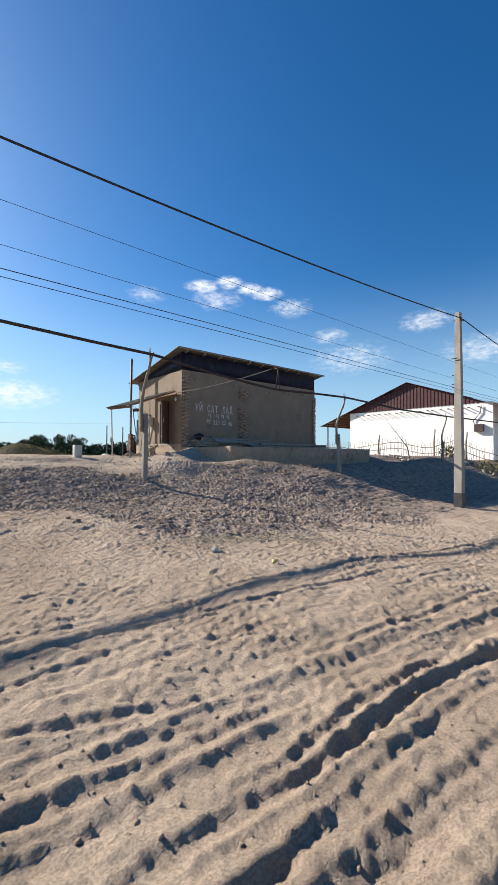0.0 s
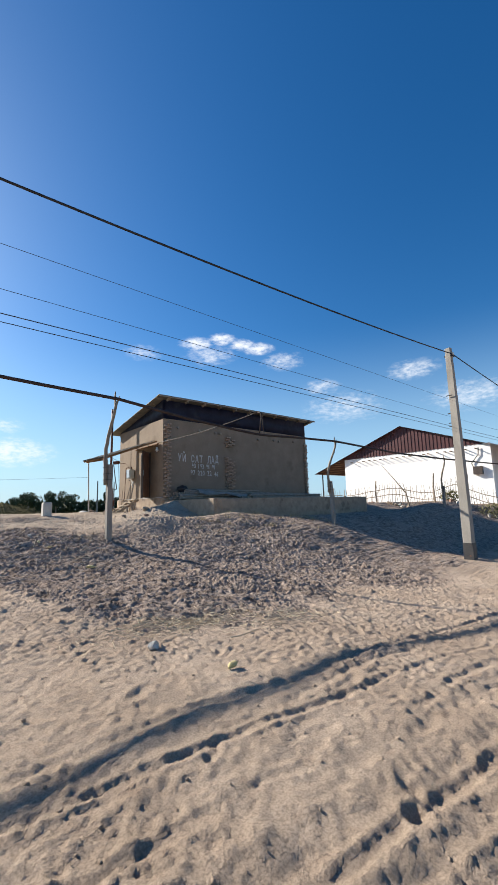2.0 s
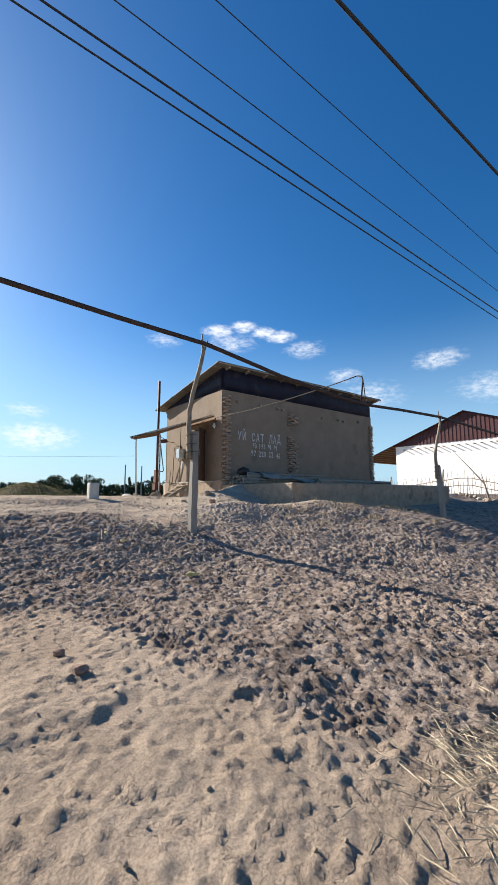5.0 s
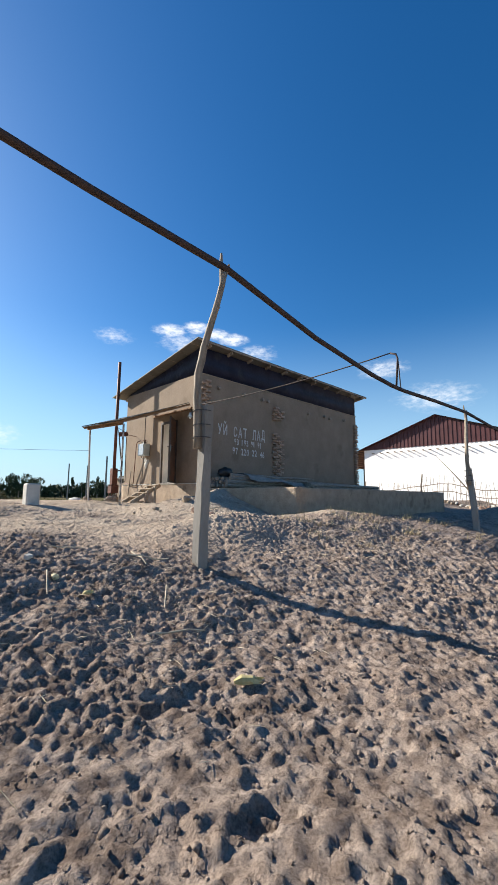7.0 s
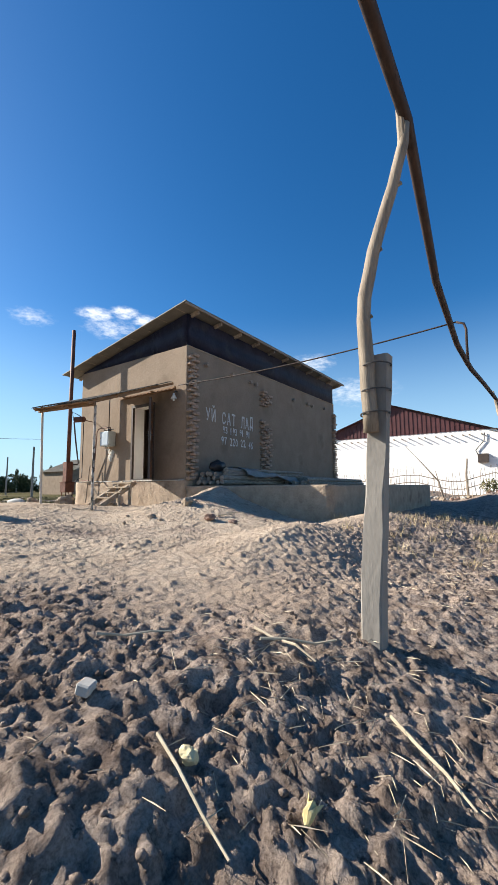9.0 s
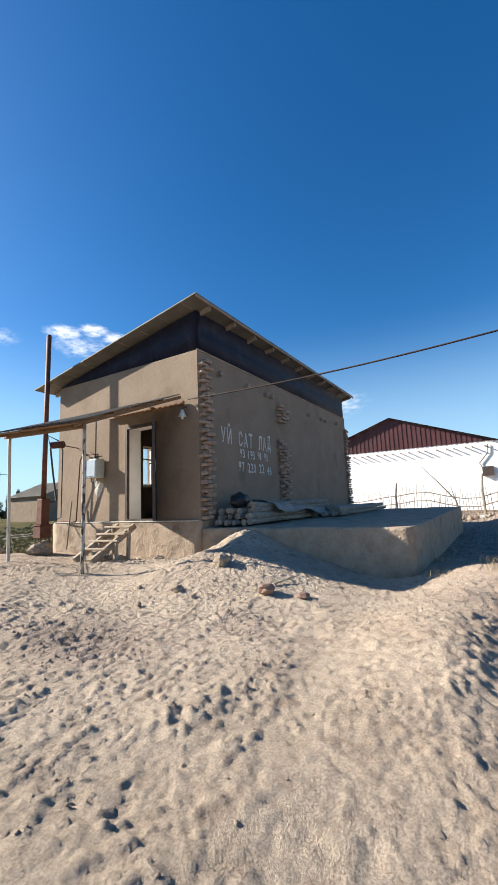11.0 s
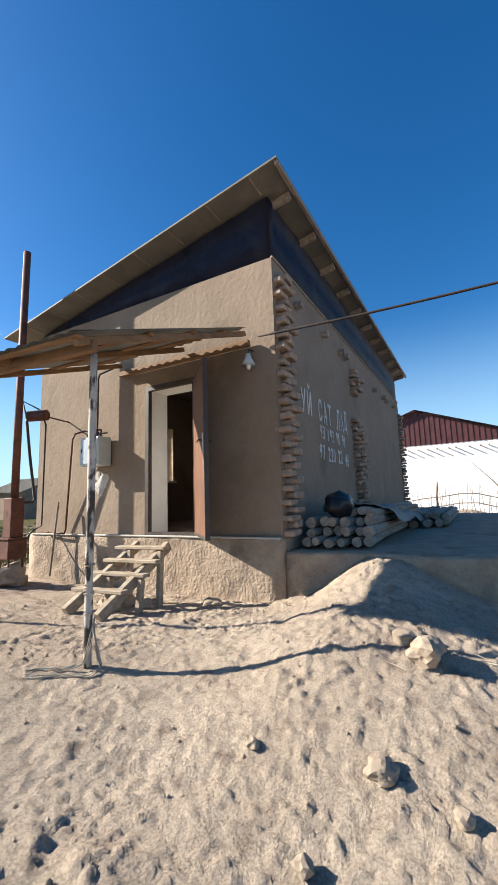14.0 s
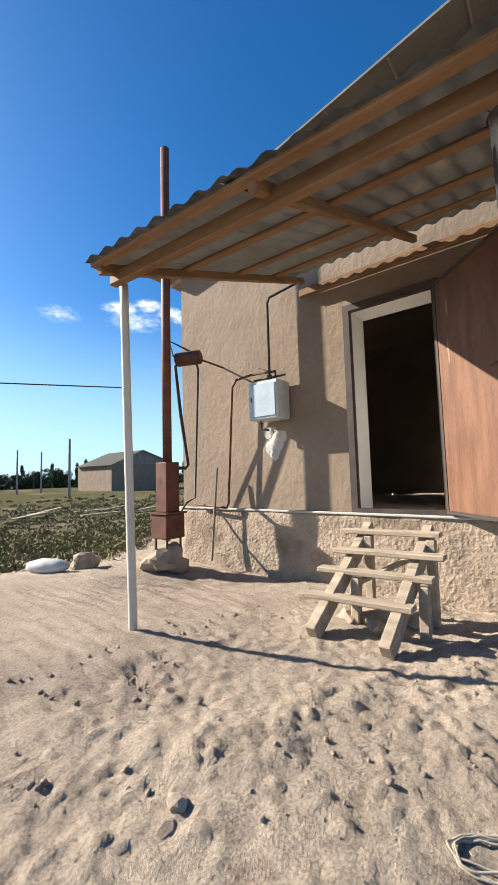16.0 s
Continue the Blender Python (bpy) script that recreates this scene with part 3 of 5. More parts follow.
def make_house():
    house = thing("house", "unfinished one-room mud-plaster house with a grey lean-to roof", "house")
    T = 0.38
    part("front_wall", wall_panel(HY0, HY1, FLOOR_Z, WALL_TOP, [(DOOR_Y0, DOOR_Y1, FLOOR_Z, DOOR_TOP)], T, "x", HX0), PLASTER, house, "sunlit mud-plastered wall round the doorway")
    part("side_wall", wall_panel(HX0 + T, HX1, FLOOR_Z, WALL_TOP, [], T, "y", HY0), PLASTER, house, "shaded mud-plastered wall with painted writing")
    part("back_wall", wall_panel(HX0 + T, HX1, FLOOR_Z, WALL_TOP, [(12.75, 13.30, 2.95, 4.15)], T, "y", HY1 - T), PLASTER, house)
    part("end_wall", wall_panel(HY0 + T, HY1 - T, FLOOR_Z, WALL_TOP, [], T, "x", HX1 - T), PLASTER, house)
    bm = newbox((HX0 - 0.05, HY0 - 0.002, 0.7), (HX1 + 0.05, HY1 + 0.05, FLOOR_Z - 0.004))
    bmesh.ops.subdivide_edges(bm, edges=list(bm.edges), cuts=24, use_grid_fill=True)
    for v in bm.verts:
        if abs(v.co.x - (HX0 - 0.05)) < 0.01 and v.co.z < FLOOR_Z - 0.05:
            v.co.x += 0.025 * noise.noise(v.co * 3.0) - 0.01
    part("plinth", bm, PLINTH, house, "rough crumbling mud plinth", smooth=True)
    part("ledge", beam((HX0 - 0.055, HY0, FLOOR_Z - 0.01), (HX0 - 0.055, HY1, FLOOR_Z - 0.01), 0.03, 0.024), PALE, house, "pale mortar ledge over the plinth")
    # partition and ceiling carry the indoor shade in their base colour
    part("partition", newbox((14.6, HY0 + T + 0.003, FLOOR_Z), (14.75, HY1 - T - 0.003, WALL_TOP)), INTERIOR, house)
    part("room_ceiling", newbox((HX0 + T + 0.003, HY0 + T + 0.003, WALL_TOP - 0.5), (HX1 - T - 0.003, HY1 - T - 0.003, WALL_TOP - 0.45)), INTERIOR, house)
    # dark sheeting between wall head and roof
    bm = bmesh.new()
    for pts in ([(HX0 + 0.03, y) for y in np.linspace(HY0 + 0.03, HY1, 30)], [(x, HY0 + 0.03) for x in np.linspace(HX0 + 0.03, HX1, 60)]):
        prev = None
        for i, (x, y) in enumerate(pts):
            w = 0.012 * noise.noise(Vector((x * 2, y * 2, 0)))
            up = roof_z(y) - 0.05
            col = [bm.verts.new((x + w, y + w, z)) for z in (WALL_TOP - 0.03, (WALL_TOP + up) / 2, max(up, WALL_TOP - 0.02))]
            if prev:
                for k in (0, 1):
                    bm.faces.new((prev[k], col[k], col[k + 1], prev[k + 1]))
            prev = col
    bmesh.ops.solidify(bm, geom=list(bm.faces), thickness=0.03)
    part("sheeting", bm, SHEETING, house, "dark navy sheeting under the eaves", smooth=True)
    part("wall_cap", beam((HX0 - 0.004, HY0 - 0.006, WALL_TOP + 0.005), (HX1, HY0 - 0.006, WALL_TOP + 0.005), 0.03, 0.03), OLDWOOD, house)
    # roof: flat grey sheets with lapped joints
    roof = None
    xs = np.linspace(9.92, 20.15, 11)
    for i in range(10):
        bm = bmesh.new()
        y0, y1 = 17.17, 22.55
        nseg = 8
        rows = []
        for j in range(nseg + 1):
            y = y0 + (y1 - y0) * j / nseg
            z = roof_z(y) + 0.004 * (i % 2)
            rows.append([bm.verts.new((xs[i] - 0.02, y, z)), bm.verts.new((xs[i + 1], y, z)), bm.verts.new((xs[i + 1], y, z + 0.025)), bm.verts.new((xs[i] - 0.02, y, z + 0.025))])
        for a, b in zip(rows, rows[1:]):
            for k in range(4):
                bm.faces.new((a[k], a[(k + 1) % 4], b[(k + 1) % 4], b[k]))
        bm.faces.new(rows[0]), bm.faces.new(rows[-1][::-1])
        part("roof_sheet", bm, ROOF, house)
    part("eave_board", newbox((9.93, 17.165, roof_z(17.2) - 0.045), (20.14, 17.21, roof_z(17.2) - 0.003)), BARK, house)
    # dark lapped joints under the front overhang
    for k in range(8):
        y = 17.55 + k * 0.63
        part("sheet_joint", beam((9.925, y, roof_z(y) - 0.008), (10.26, y, roof_z(y) - 0.008), 0.022, 0.014, None, 0.003), BARK, house)
    for k in range(11):
        x = 10.46 + k * 0.94
        part("rafter", beam((x, 17.24, roof_z(17.24) - 0.055), (x, 22.45, roof_z(22.45) - 0.055), 0.07, 0.10), BARK, house)
    # beam ends and bricks left standing out for a later wall
    for x, z in ((10.97, 5.09), (12.09, 5.07), (13.02, 5.06), (13.32, 5.05), (15.79, 4.98), (16.9, 5.02), (17.3, 5.0), (18.45, 5.08)):
        part("beam_end", tube([(x, HY0 - 0.11, z), (x, HY0 + 0.05, z)], 0.055, seg=9, wob=0.12), BARK, house)
    # door
    fr = new("door_frame", mesh_of(wall_panel(DOOR_Y0 - 0.03, DOOR_Y1 + 0.03, FLOOR_Z + 0.002, DOOR_TOP + 0.03, [(DOOR_Y0 + 0.035, DOOR_Y1 - 0.035, FLOOR_Z + 0.04, DOOR_TOP - 0.035)], 0.07, "x", HX0 - 0.035), DARKSTEEL, "door_frame"))
    fr.parent = house
    for y0, y1, z0, z1 in ((DOOR_Y1 - 0.012, DOOR_Y1 - 0.004, FLOOR_Z + 0.01, DOOR_TOP - 0.004), (DOOR_Y0 + 0.004, DOOR_Y0 + 0.012, FLOOR_Z + 0.01, DOOR_TOP - 0.004), (DOOR_Y0 + 0.014, DOOR_Y1 - 0.014, DOOR_TOP - 0.012, DOOR_TOP - 0.004)):
        part("reveal", newbox((HX0 + 0.037, y0, z0), (HX0 + T + 0.01, y1, z1)), REVEAL, house, "whitewashed door reveal")
    hinge, tip = Vector((HX0 - 0.05, DOOR_Y0, 0)), Vector((9.52, 17.95, 0))
    d = (tip - hinge).normalized()
    nrm = Vector((-d.y, d.x, 0))
    m = Matrix((d, nrm, Vector((0, 0, 1)))).transposed().to_4x4()
    m.translation = hinge
    W = 0.88
    leaf = part("door", newbox((0.03, -0.02, FLOOR_Z + 0.05), (W - 0.03, 0.02, DOOR_TOP - 0.06), m), DOORWOOD, house, "open red-brown wooden door leaf")
    bm = bmesh.new()
    for lo, hi in (((0, -0.026, FLOOR_Z + 0.02), (0.03, 0.026, DOOR_TOP - 0.03)), ((W - 0.03, -0.026, FLOOR_Z + 0.02), (W, 0.026, DOOR_TOP - 0.03)), ((0.03, -0.026, DOOR_TOP - 0.06), (W - 0.03, 0.026, DOOR_TOP - 0.03)), ((0.03, -0.026, FLOOR_Z + 0.02), (W - 0.03, 0.026, FLOOR_Z + 0.05))):
        box(bm, lo, hi, m)
    part("leaf_frame", bm, DARKSTEEL, leaf, "dark steel edging")
    bm = newbox((W - 0.085, -0.034, 2.98), (W - 0.045, 0.034, 3.2), m, 0.004)
    part("lock_plate", bm, BOXPAINT, leaf, "worn metal lock plate")
    bm = tube([m @ Vector((W - 0.065, -0.03, 3.12)), m @ Vector((W - 0.065, -0.075, 3.12)), m @ Vector((W - 0.17, -0.075, 3.115))], 0.009, seg=8)
    tube([m @ Vector((W - 0.065, 0.03, 3.12)), m @ Vector((W - 0.065, 0.075, 3.12)), m @ Vector((W - 0.17, 0.075, 3.115))], 0.009, bm, seg=8)
    part("door_handle", bm, DARKSTEEL, leaf, smooth=True)
    # window in the back wall
    win = new("window", mesh_of(wall_panel(12.75, 13.30, 2.95, 4.15, [(12.80, 13.25, 3.0, 3.75), (12.80, 13.25, 3.79, 4.10)], 0.06, "y", HY1 - 0.2), REVEAL, "window"))
    win.parent = house
    pane = part("pane", newbox((12.79, HY1 - 0.175, 2.99), (13.26, HY1 - 0.169, 4.11)), GLASS, win)
    pane.visible_shadow = False
    part("sill", newbox((12.7, HY1 - T - 0.06, 2.90), (13.35, HY1 - 0.21, 2.946)), REVEAL, win)
    # lamp over the corner of the porch
    lamp = part("wall_lamp", tube([(10.12, 17.75, 4.20), (10.12, 17.75, 4.15), (10.12, 17.75, 4.06)], [0.025, 0.04, 0.085], seg=12), BOXPAINT, house, "small bell-shaped metal lamp shade", smooth=True)
    part("bulb", tube([(10.12, 17.75, 4.065), (10.12, 17.75, 4.02), (10.12, 17.75, 4.0)], [0.03, 0.028, 0.012], seg=10), REVEAL, lamp, smooth=True)
    part("lamp_arm", tube([(10.12, 17.75, 4.19), (10.15, 17.75, 4.26), (10.26, 17.75, 4.27)], 0.009, seg=7), BLACKPIPE, lamp)
    return house


HOUSE = make_house()


def make_toothing():
    """Mud bricks left projecting from the side wall."""
    me = [mesh_of(newbox((-0.12, -0.13, -0.036), (0.12, 0.06, 0.036), None, 0.014), BRICK, "brick") for _ in range(1)]
    for k in range(3):
        bm = newbox((-0.11, -0.13, -0.036), (0.11, 0.06, 0.036), None, 0.016)
        for v in bm.verts:
            v.co += Vector([random.uniform(-0.012, 0.012) for _ in range(3)])
        me.append(mesh_of(bm, BRICK, "brick"))
    rows = [(10.42, 2.07, 5.22, 0.0), (13.72, 2.2, 3.95, 0.0), (13.95, 2.2, 3.75, 0.04), (13.72, 4.45, 4.95, 0.0), (13.97, 4.45, 4.8, 0.04), (19.42, 2.07, 5.0, 0.0)]
    for x, z0, z1, off in rows:
        z, k = z0 + off, 0
        while z < z1:
            b = new("brick", random.choice(me))
            wide = 0.07 if k % 2 else -0.03
            b.matrix_world = pose(x + wide * (1 if x < 19 else -0.4) + random.uniform(-0.02, 0.02), HY0 - random.uniform(-0.03, 0.035) - (0.02 if k % 2 else -0.025), z, random.uniform(-5, 5), random.uniform(-4, 4), random.uniform(-9, 9))
            b.parent = HOUSE
            z += 0.085
            k += 1


# ---- porch canopy ----
def make_porch():
    porch = thing("porch_canopy", "porch canopy of corrugated sheets on timber with two peeling posts", "canopy")
    x0, x1, y0, y1 = 7.70, 10.05, 17.74, 19.94

    def zf(x, y):
        low = 3.655 - 0.045 * (19.94 - y)
        return low + (x - 7.73) / 2.4 * (4.48 - low)

    for i in range(2):
        a = y0 + (y1 - y0) * i / 2
        part("corrugated_sheet", corrugated(x0, x1, a - 0.02, a + (y1 - y0) / 2 + 0.02, lambda x, y, i=i: zf(x, y) + 0.05 + 0.006 * i, 0.145, 0.014, "x", 8), CANOPY_SHEET, porch, smooth=True)
    for x, w in ((7.90, 0.055), (10.18, 0.065)):
        za, zb = (zf(x, y0) - 0.055, zf(x, y1) - 0.055) if x < 9 else (4.36, 4.36)
        part("beam", beam((x, y0 + 0.02, za), (x, y1 + 0.02, zb), w, 0.08), TIMBER, porch)
    for y in (y0 + 0.06, (y0 + y1) / 2 - 0.1, y1 - 0.05):
        part("rafter", beam((7.76, y, zf(7.76, y) - 0.012), (10.13, y, zf(10.13, y) - 0.012), 0.048, 0.06), TIMBER_X, porch)
    for x in (7.76, 8.45, 9.05, 9.6):
        part("batten", beam((x, y0, zf(x, y0) + 0.018), (x, y1, zf(x, y1) + 0.018), 0.06, 0.024), TIMBER, porch)
    for x, y, r in ((7.985, 17.87, 0.027), (8.07, 20.0, 0.027)):
        g = gz(x, y)
        lean = 0.02 if y < 19 else -0.10
        n = 12
        pts = [(x + lean * k / n + 0.006 * noise.noise(Vector((k, y, 0))), y + (0.03 if y < 19 else -0.05) * k / n, g - 0.15 + (zf(7.9, y) - 0.06 - g + 0.15) * k / n) for k in range(n + 1)]
        post = part("post", tube(pts, r, seg=12), WHITEPAINT if y < 19 else PALEPOST, porch, "pipe post with white paint peeling in dark patches" if y < 19 else "dull white-painted pipe post", smooth=True)
        part("wire_tie", tube([(pts[-1][0] + (r + 0.006) * math.cos(a), pts[-1][1] + (r + 0.006) * math.sin(a), pts[-1][2] - 0.03 + 0.01 * a) for a in np.linspace(0, 12, 40)], 0.003, seg=5), BLACKPIPE, post)
    return porch


make_porch()


# ---- wooden steps ----
def make_steps():
    st = thing("wooden_steps", "rickety weathered wooden steps leaning against the plinth", "steps")
    for y in (19.12, 18.66):
        part("stringer", beam((8.74, y, gz(8.74, y) + 0.02), (9.72, y, 1.97), 0.07, 0.11), OLDWOOD, st)
    for k, (x, z) in enumerate(((8.96, 1.60), (9.20, 1.72), (9.33, 1.84), (9.53, 1.955))):
        part("tread", beam((x, 19.27 + 0.04 * math.sin(k * 2.1), z), (x + 0.02, 18.52 + 0.05 * math.cos(k * 1.7), z + 0.01), 0.10, 0.035), OLDWOOD, st)
    for y in (19.05, 18.60):
        part("leg", beam((9.50, y, gz(9.5, y) - 0.05), (9.52, y, 1.93), 0.06, 0.06), OLDWOOD, st)
        part("leg", beam((9.16, y - 0.03, gz(9.16, y) - 0.05), (9.2, y - 0.03, 1.69), 0.06, 0.06), OLDWOOD, st)
    part("brace", beam((9.22, 19.07, 1.62), (9.55, 18.62, 1.86), 0.05, 0.03), OLDWOOD, st)
    return st


make_steps()


# ---- gas heating gear by the front wall ----
def make_stove():
    st = thing("outdoor_stove", "rusty gas burner with a tall chimney pipe standing on a stone", "stove")
    cx, cy = 9.62, 21.53
    part("burner_box", newbox((cx - 0.14, cy - 0.14, 1.72), (cx + 0.14, cy + 0.14, 2.0), None, 0.012), RUST, st, "rust-stained pale burner box")
    part("rim", newbox((cx - 0.155, cy - 0.155, 2.0), (cx + 0.155, cy + 0.155, 2.02)), RUST, st)
    part("flue_base", newbox((cx - 0.10, cy - 0.10, 2.02), (cx + 0.10, cy + 0.10, 2.60), None, 0.01), RUST, st)
    part("chimney", tube([(cx, cy, 2.6), (cx, cy, 4.2), (cx + 0.01, cy, 6.58)], 0.055, seg=14), RUST, st, "tall rusty chimney pipe", smooth=True)
    for dx, dy in ((-0.1, -0.1), (0.1, -0.1), (-0.1, 0.1), (0.1, 0.1)):
        part("leg", tube([(cx + dx, cy + dy, 1.58), (cx + dx, cy + dy, 1.73)], 0.014, seg=7), RUST, st)
    part("feed_pipe", tube([(cx + 0.10, cy - 0.02, 2.53), (cx + 0.26, cy - 0.03, 2.53), (cx + 0.29, cy - 0.04, 2.57), (cx + 0.20, cy - 0.02, 3.2), (cx + 0.12, cy - 0.02, 3.78), (cx + 0.16, cy - 0.06, 3.84), (cx + 0.3, cy - 0.22, 3.84)], 0.022, seg=9), BLACKPIPE, st, "bent black iron pipe", smooth=True)
    part("tank", tube([(9.75, 21.50, 3.86), (9.76, 21.49, 3.86), (9.86, 21.20, 3.86), (9.865, 21.19, 3.86)], [0.05, 0.085, 0.085, 0.05], seg=16), RUST, st, "small rusty cylinder")
    part("bracket", tube([(9.72, 21.52, 3.9), (9.70, 21.56, 4.10), (9.82, 21.40, 3.99), (9.85, 21.3, 3.93)], 0.012, seg=7), BLACKPIPE, st)
    part("thin_pipe", tube([(9.85, 21.25, 3.80), (9.9, 21.27, 3.72), (10.08, 21.55, 2.16), (9.98, 21.6, 2.1), (9.75, 21.55, 1.9)], 0.013, seg=7), BLACKPIPE, st, smooth=True)
    part("wall_stay", tube([(9.86, 21.22, 3.84), (10.26, 21.18, 3.80)], 0.012, seg=7), RUST, st)
    b = tagged(new("boulder", rock_mesh(3, STONE, 0.24, 0.75, 3)), "pale rough boulder under the stove", "stone")
    b.location = (cx - 0.02, cy, 1.47)
    return st


make_stove()


def make_meter():
    mb = thing("gas_meter_box", "grey-blue sheet metal gas meter box hung on the wall", "meter box")
    x0, x1, y0, y1, z0, z1 = 9.98, 10.22, 20.17, 20.56, 3.02, 3.44
    part("body", newbox((x0, y0, z0), (x1, y1, z1), None, 0.01), BOXPAINT, mb)
    part("door", newbox((x0 - 0.012, y0 + 0.025, z0 + 0.03), (x0 - 0.002, y1 - 0.025, z1 - 0.03), None, 0.003), WHITEBOX, mb, "pale sunlit box door")
    part("latch", newbox((x0 - 0.02, y1 - 0.06, 3.22), (x0 - 0.012, y1 - 0.045, 3.27)), DARKSTEEL, mb)
    part("bracket", newbox((10.2, 20.2, 3.05), (10.252, 20.5, 3.4)), DARKSTEEL, mb)
    part("riser_pipe", tube([(10.12, 20.36, 3.44), (10.12, 20.36, 4.36), (10.12, 20.33, 4.42), (10.12, 19.95, 4.47)], 0.013, seg=8), BLACKPIPE, mb, smooth=True)
    part("inlet_pipe", tube([(10.12, 20.28, 3.44), (10.12, 20.28, 3.56), (10.12, 20.62, 3.58), (10.12, 20.85, 3.56), (10.12, 20.92, 3.48), (10.12, 21.02, 2.1), (10.12, 21.05, 2.04), (10.13, 21.6, 2.07)], 0.015, seg=8), RUST, mb, smooth=True)
    part("valve", tube([(10.12, 20.36, 3.47), (10.12, 20.36, 3.53)], 0.03, seg=10), DARKSTEEL, mb)
    part("valve_lever", beam((10.05, 20.30, 3.55), (10.05, 20.47, 3.62), 0.012, 0.006), DARKSTEEL, mb)
    part("cross_pipe", tube([(10.12, 20.15, 3.50), (10.12, 20.58, 3.50)], 0.012, seg=8), DARKSTEEL, mb)
    part("outlet_pipe", tube([(10.1, 20.48, 3.02), (10.1, 20.48, 2.93), (10.1, 20.38, 2.91)], 0.012, seg=8), BLACKPIPE, mb)
    for y, z in ((20.49, 2.9), (20.42, 2.82), (20.36, 2.76), (20.46, 2.72), (20.33, 2.84), (20.41, 2.66)):
        o = new("mortar_patch", rock_mesh(y * 9, PALE, 0.075, 0.9, 2))
        o.matrix_world = pose(HX0, y, z) @ Matrix.Diagonal((0.22, 1, 1.2, 1))
        o.parent = mb
    s = tagged(part("garden_stick", tube([(10.02, 21.22, 1.42), (10.1, 21.18, 2.52)], [0.018, 0.015], seg=7, wob=0.1), POLEWOOD), "pale stick leaning on the wall", "stick")
    return mb


make_meter()


# ---- writing on the side wall ----
def lettering(text, x, z, height, advance):
    """Each letter a thin raised mesh of its own on the side wall."""
    for k, ch in enumerate(text):
        if ch == " ":
            continue
        cu = bpy.data.curves.new("letter", "FONT")
        cu.body, cu.size, cu.extrude, cu.offset = ch, 1.0, 0.004, 0.010
        tmp = new("tmp", cu)
        dg = bpy.context.evaluated_depsgraph_get()
        me = bpy.data.meshes.new_from_object(tmp.evaluated_get(dg))
        bpy.data.objects.remove(tmp)
        co = np.empty(len(me.vertices) * 3, dtype=np.float32)
        me.vertices.foreach_get("co", co)
        co = co.reshape(-1, 3)
        px = (co[:, 0] - co[:, 0].min()) / max(np.ptp(co[:, 0]), 0.3) * advance * 0.74
        pz = (co[:, 1] - min(0.0, co[:, 1].min())) / 0.72 * height
        xx, zz = x + k * advance + px, z + pz
        xx = xx + 0.014 * lattice(xx * 9, zz * 9, 5)
        zz = zz + 0.016 * lattice(xx * 5, zz * 5, 6) - 0.02 * (xx - x)
        me.vertices.foreach_set("co", np.stack([xx, HY0 - 0.008 - co[:, 2], zz], -1).astype(np.float32).ravel())
        me.materials.clear()
        me.materials.append(CHALK)
        ob = new("painted_letter", me)
        ob.parent = HOUSE


lettering("УЙ САТ ЛАД", 11.0, 3.60, 0.34, 0.225)
lettering("93 193 91 91", 11.72, 3.33, 0.20, 0.112)
lettering("97 220 22 46", 11.65, 3.02, 0.22, 0.13)


# ---- bench of earth and platform along the side wall ----
def rough_block(name, lo, hi, material, label, cuts=18, amp=0.035):
    bm = newbox(lo, hi)
    bmesh.ops.subdivide_edges(bm, edges=list(bm.edges), cuts=cuts, use_grid_fill=True)
    for v in bm.verts:
        k = noise.noise(v.co * 1.7) * amp + noise.noise(v.co * 6) * amp * 0.4
        v.co += Vector((k * 0.5, k * 0.6, k * 0.5))
    return tagged(part(name, bm, material, None, "", True), label, "platform", kind="structure")


rough_block("terrace", (10.25, 13.68, 0.6), (19.62, 17.43, 1.87), PLINTH, "long low mud terrace along the shaded house wall", 30)


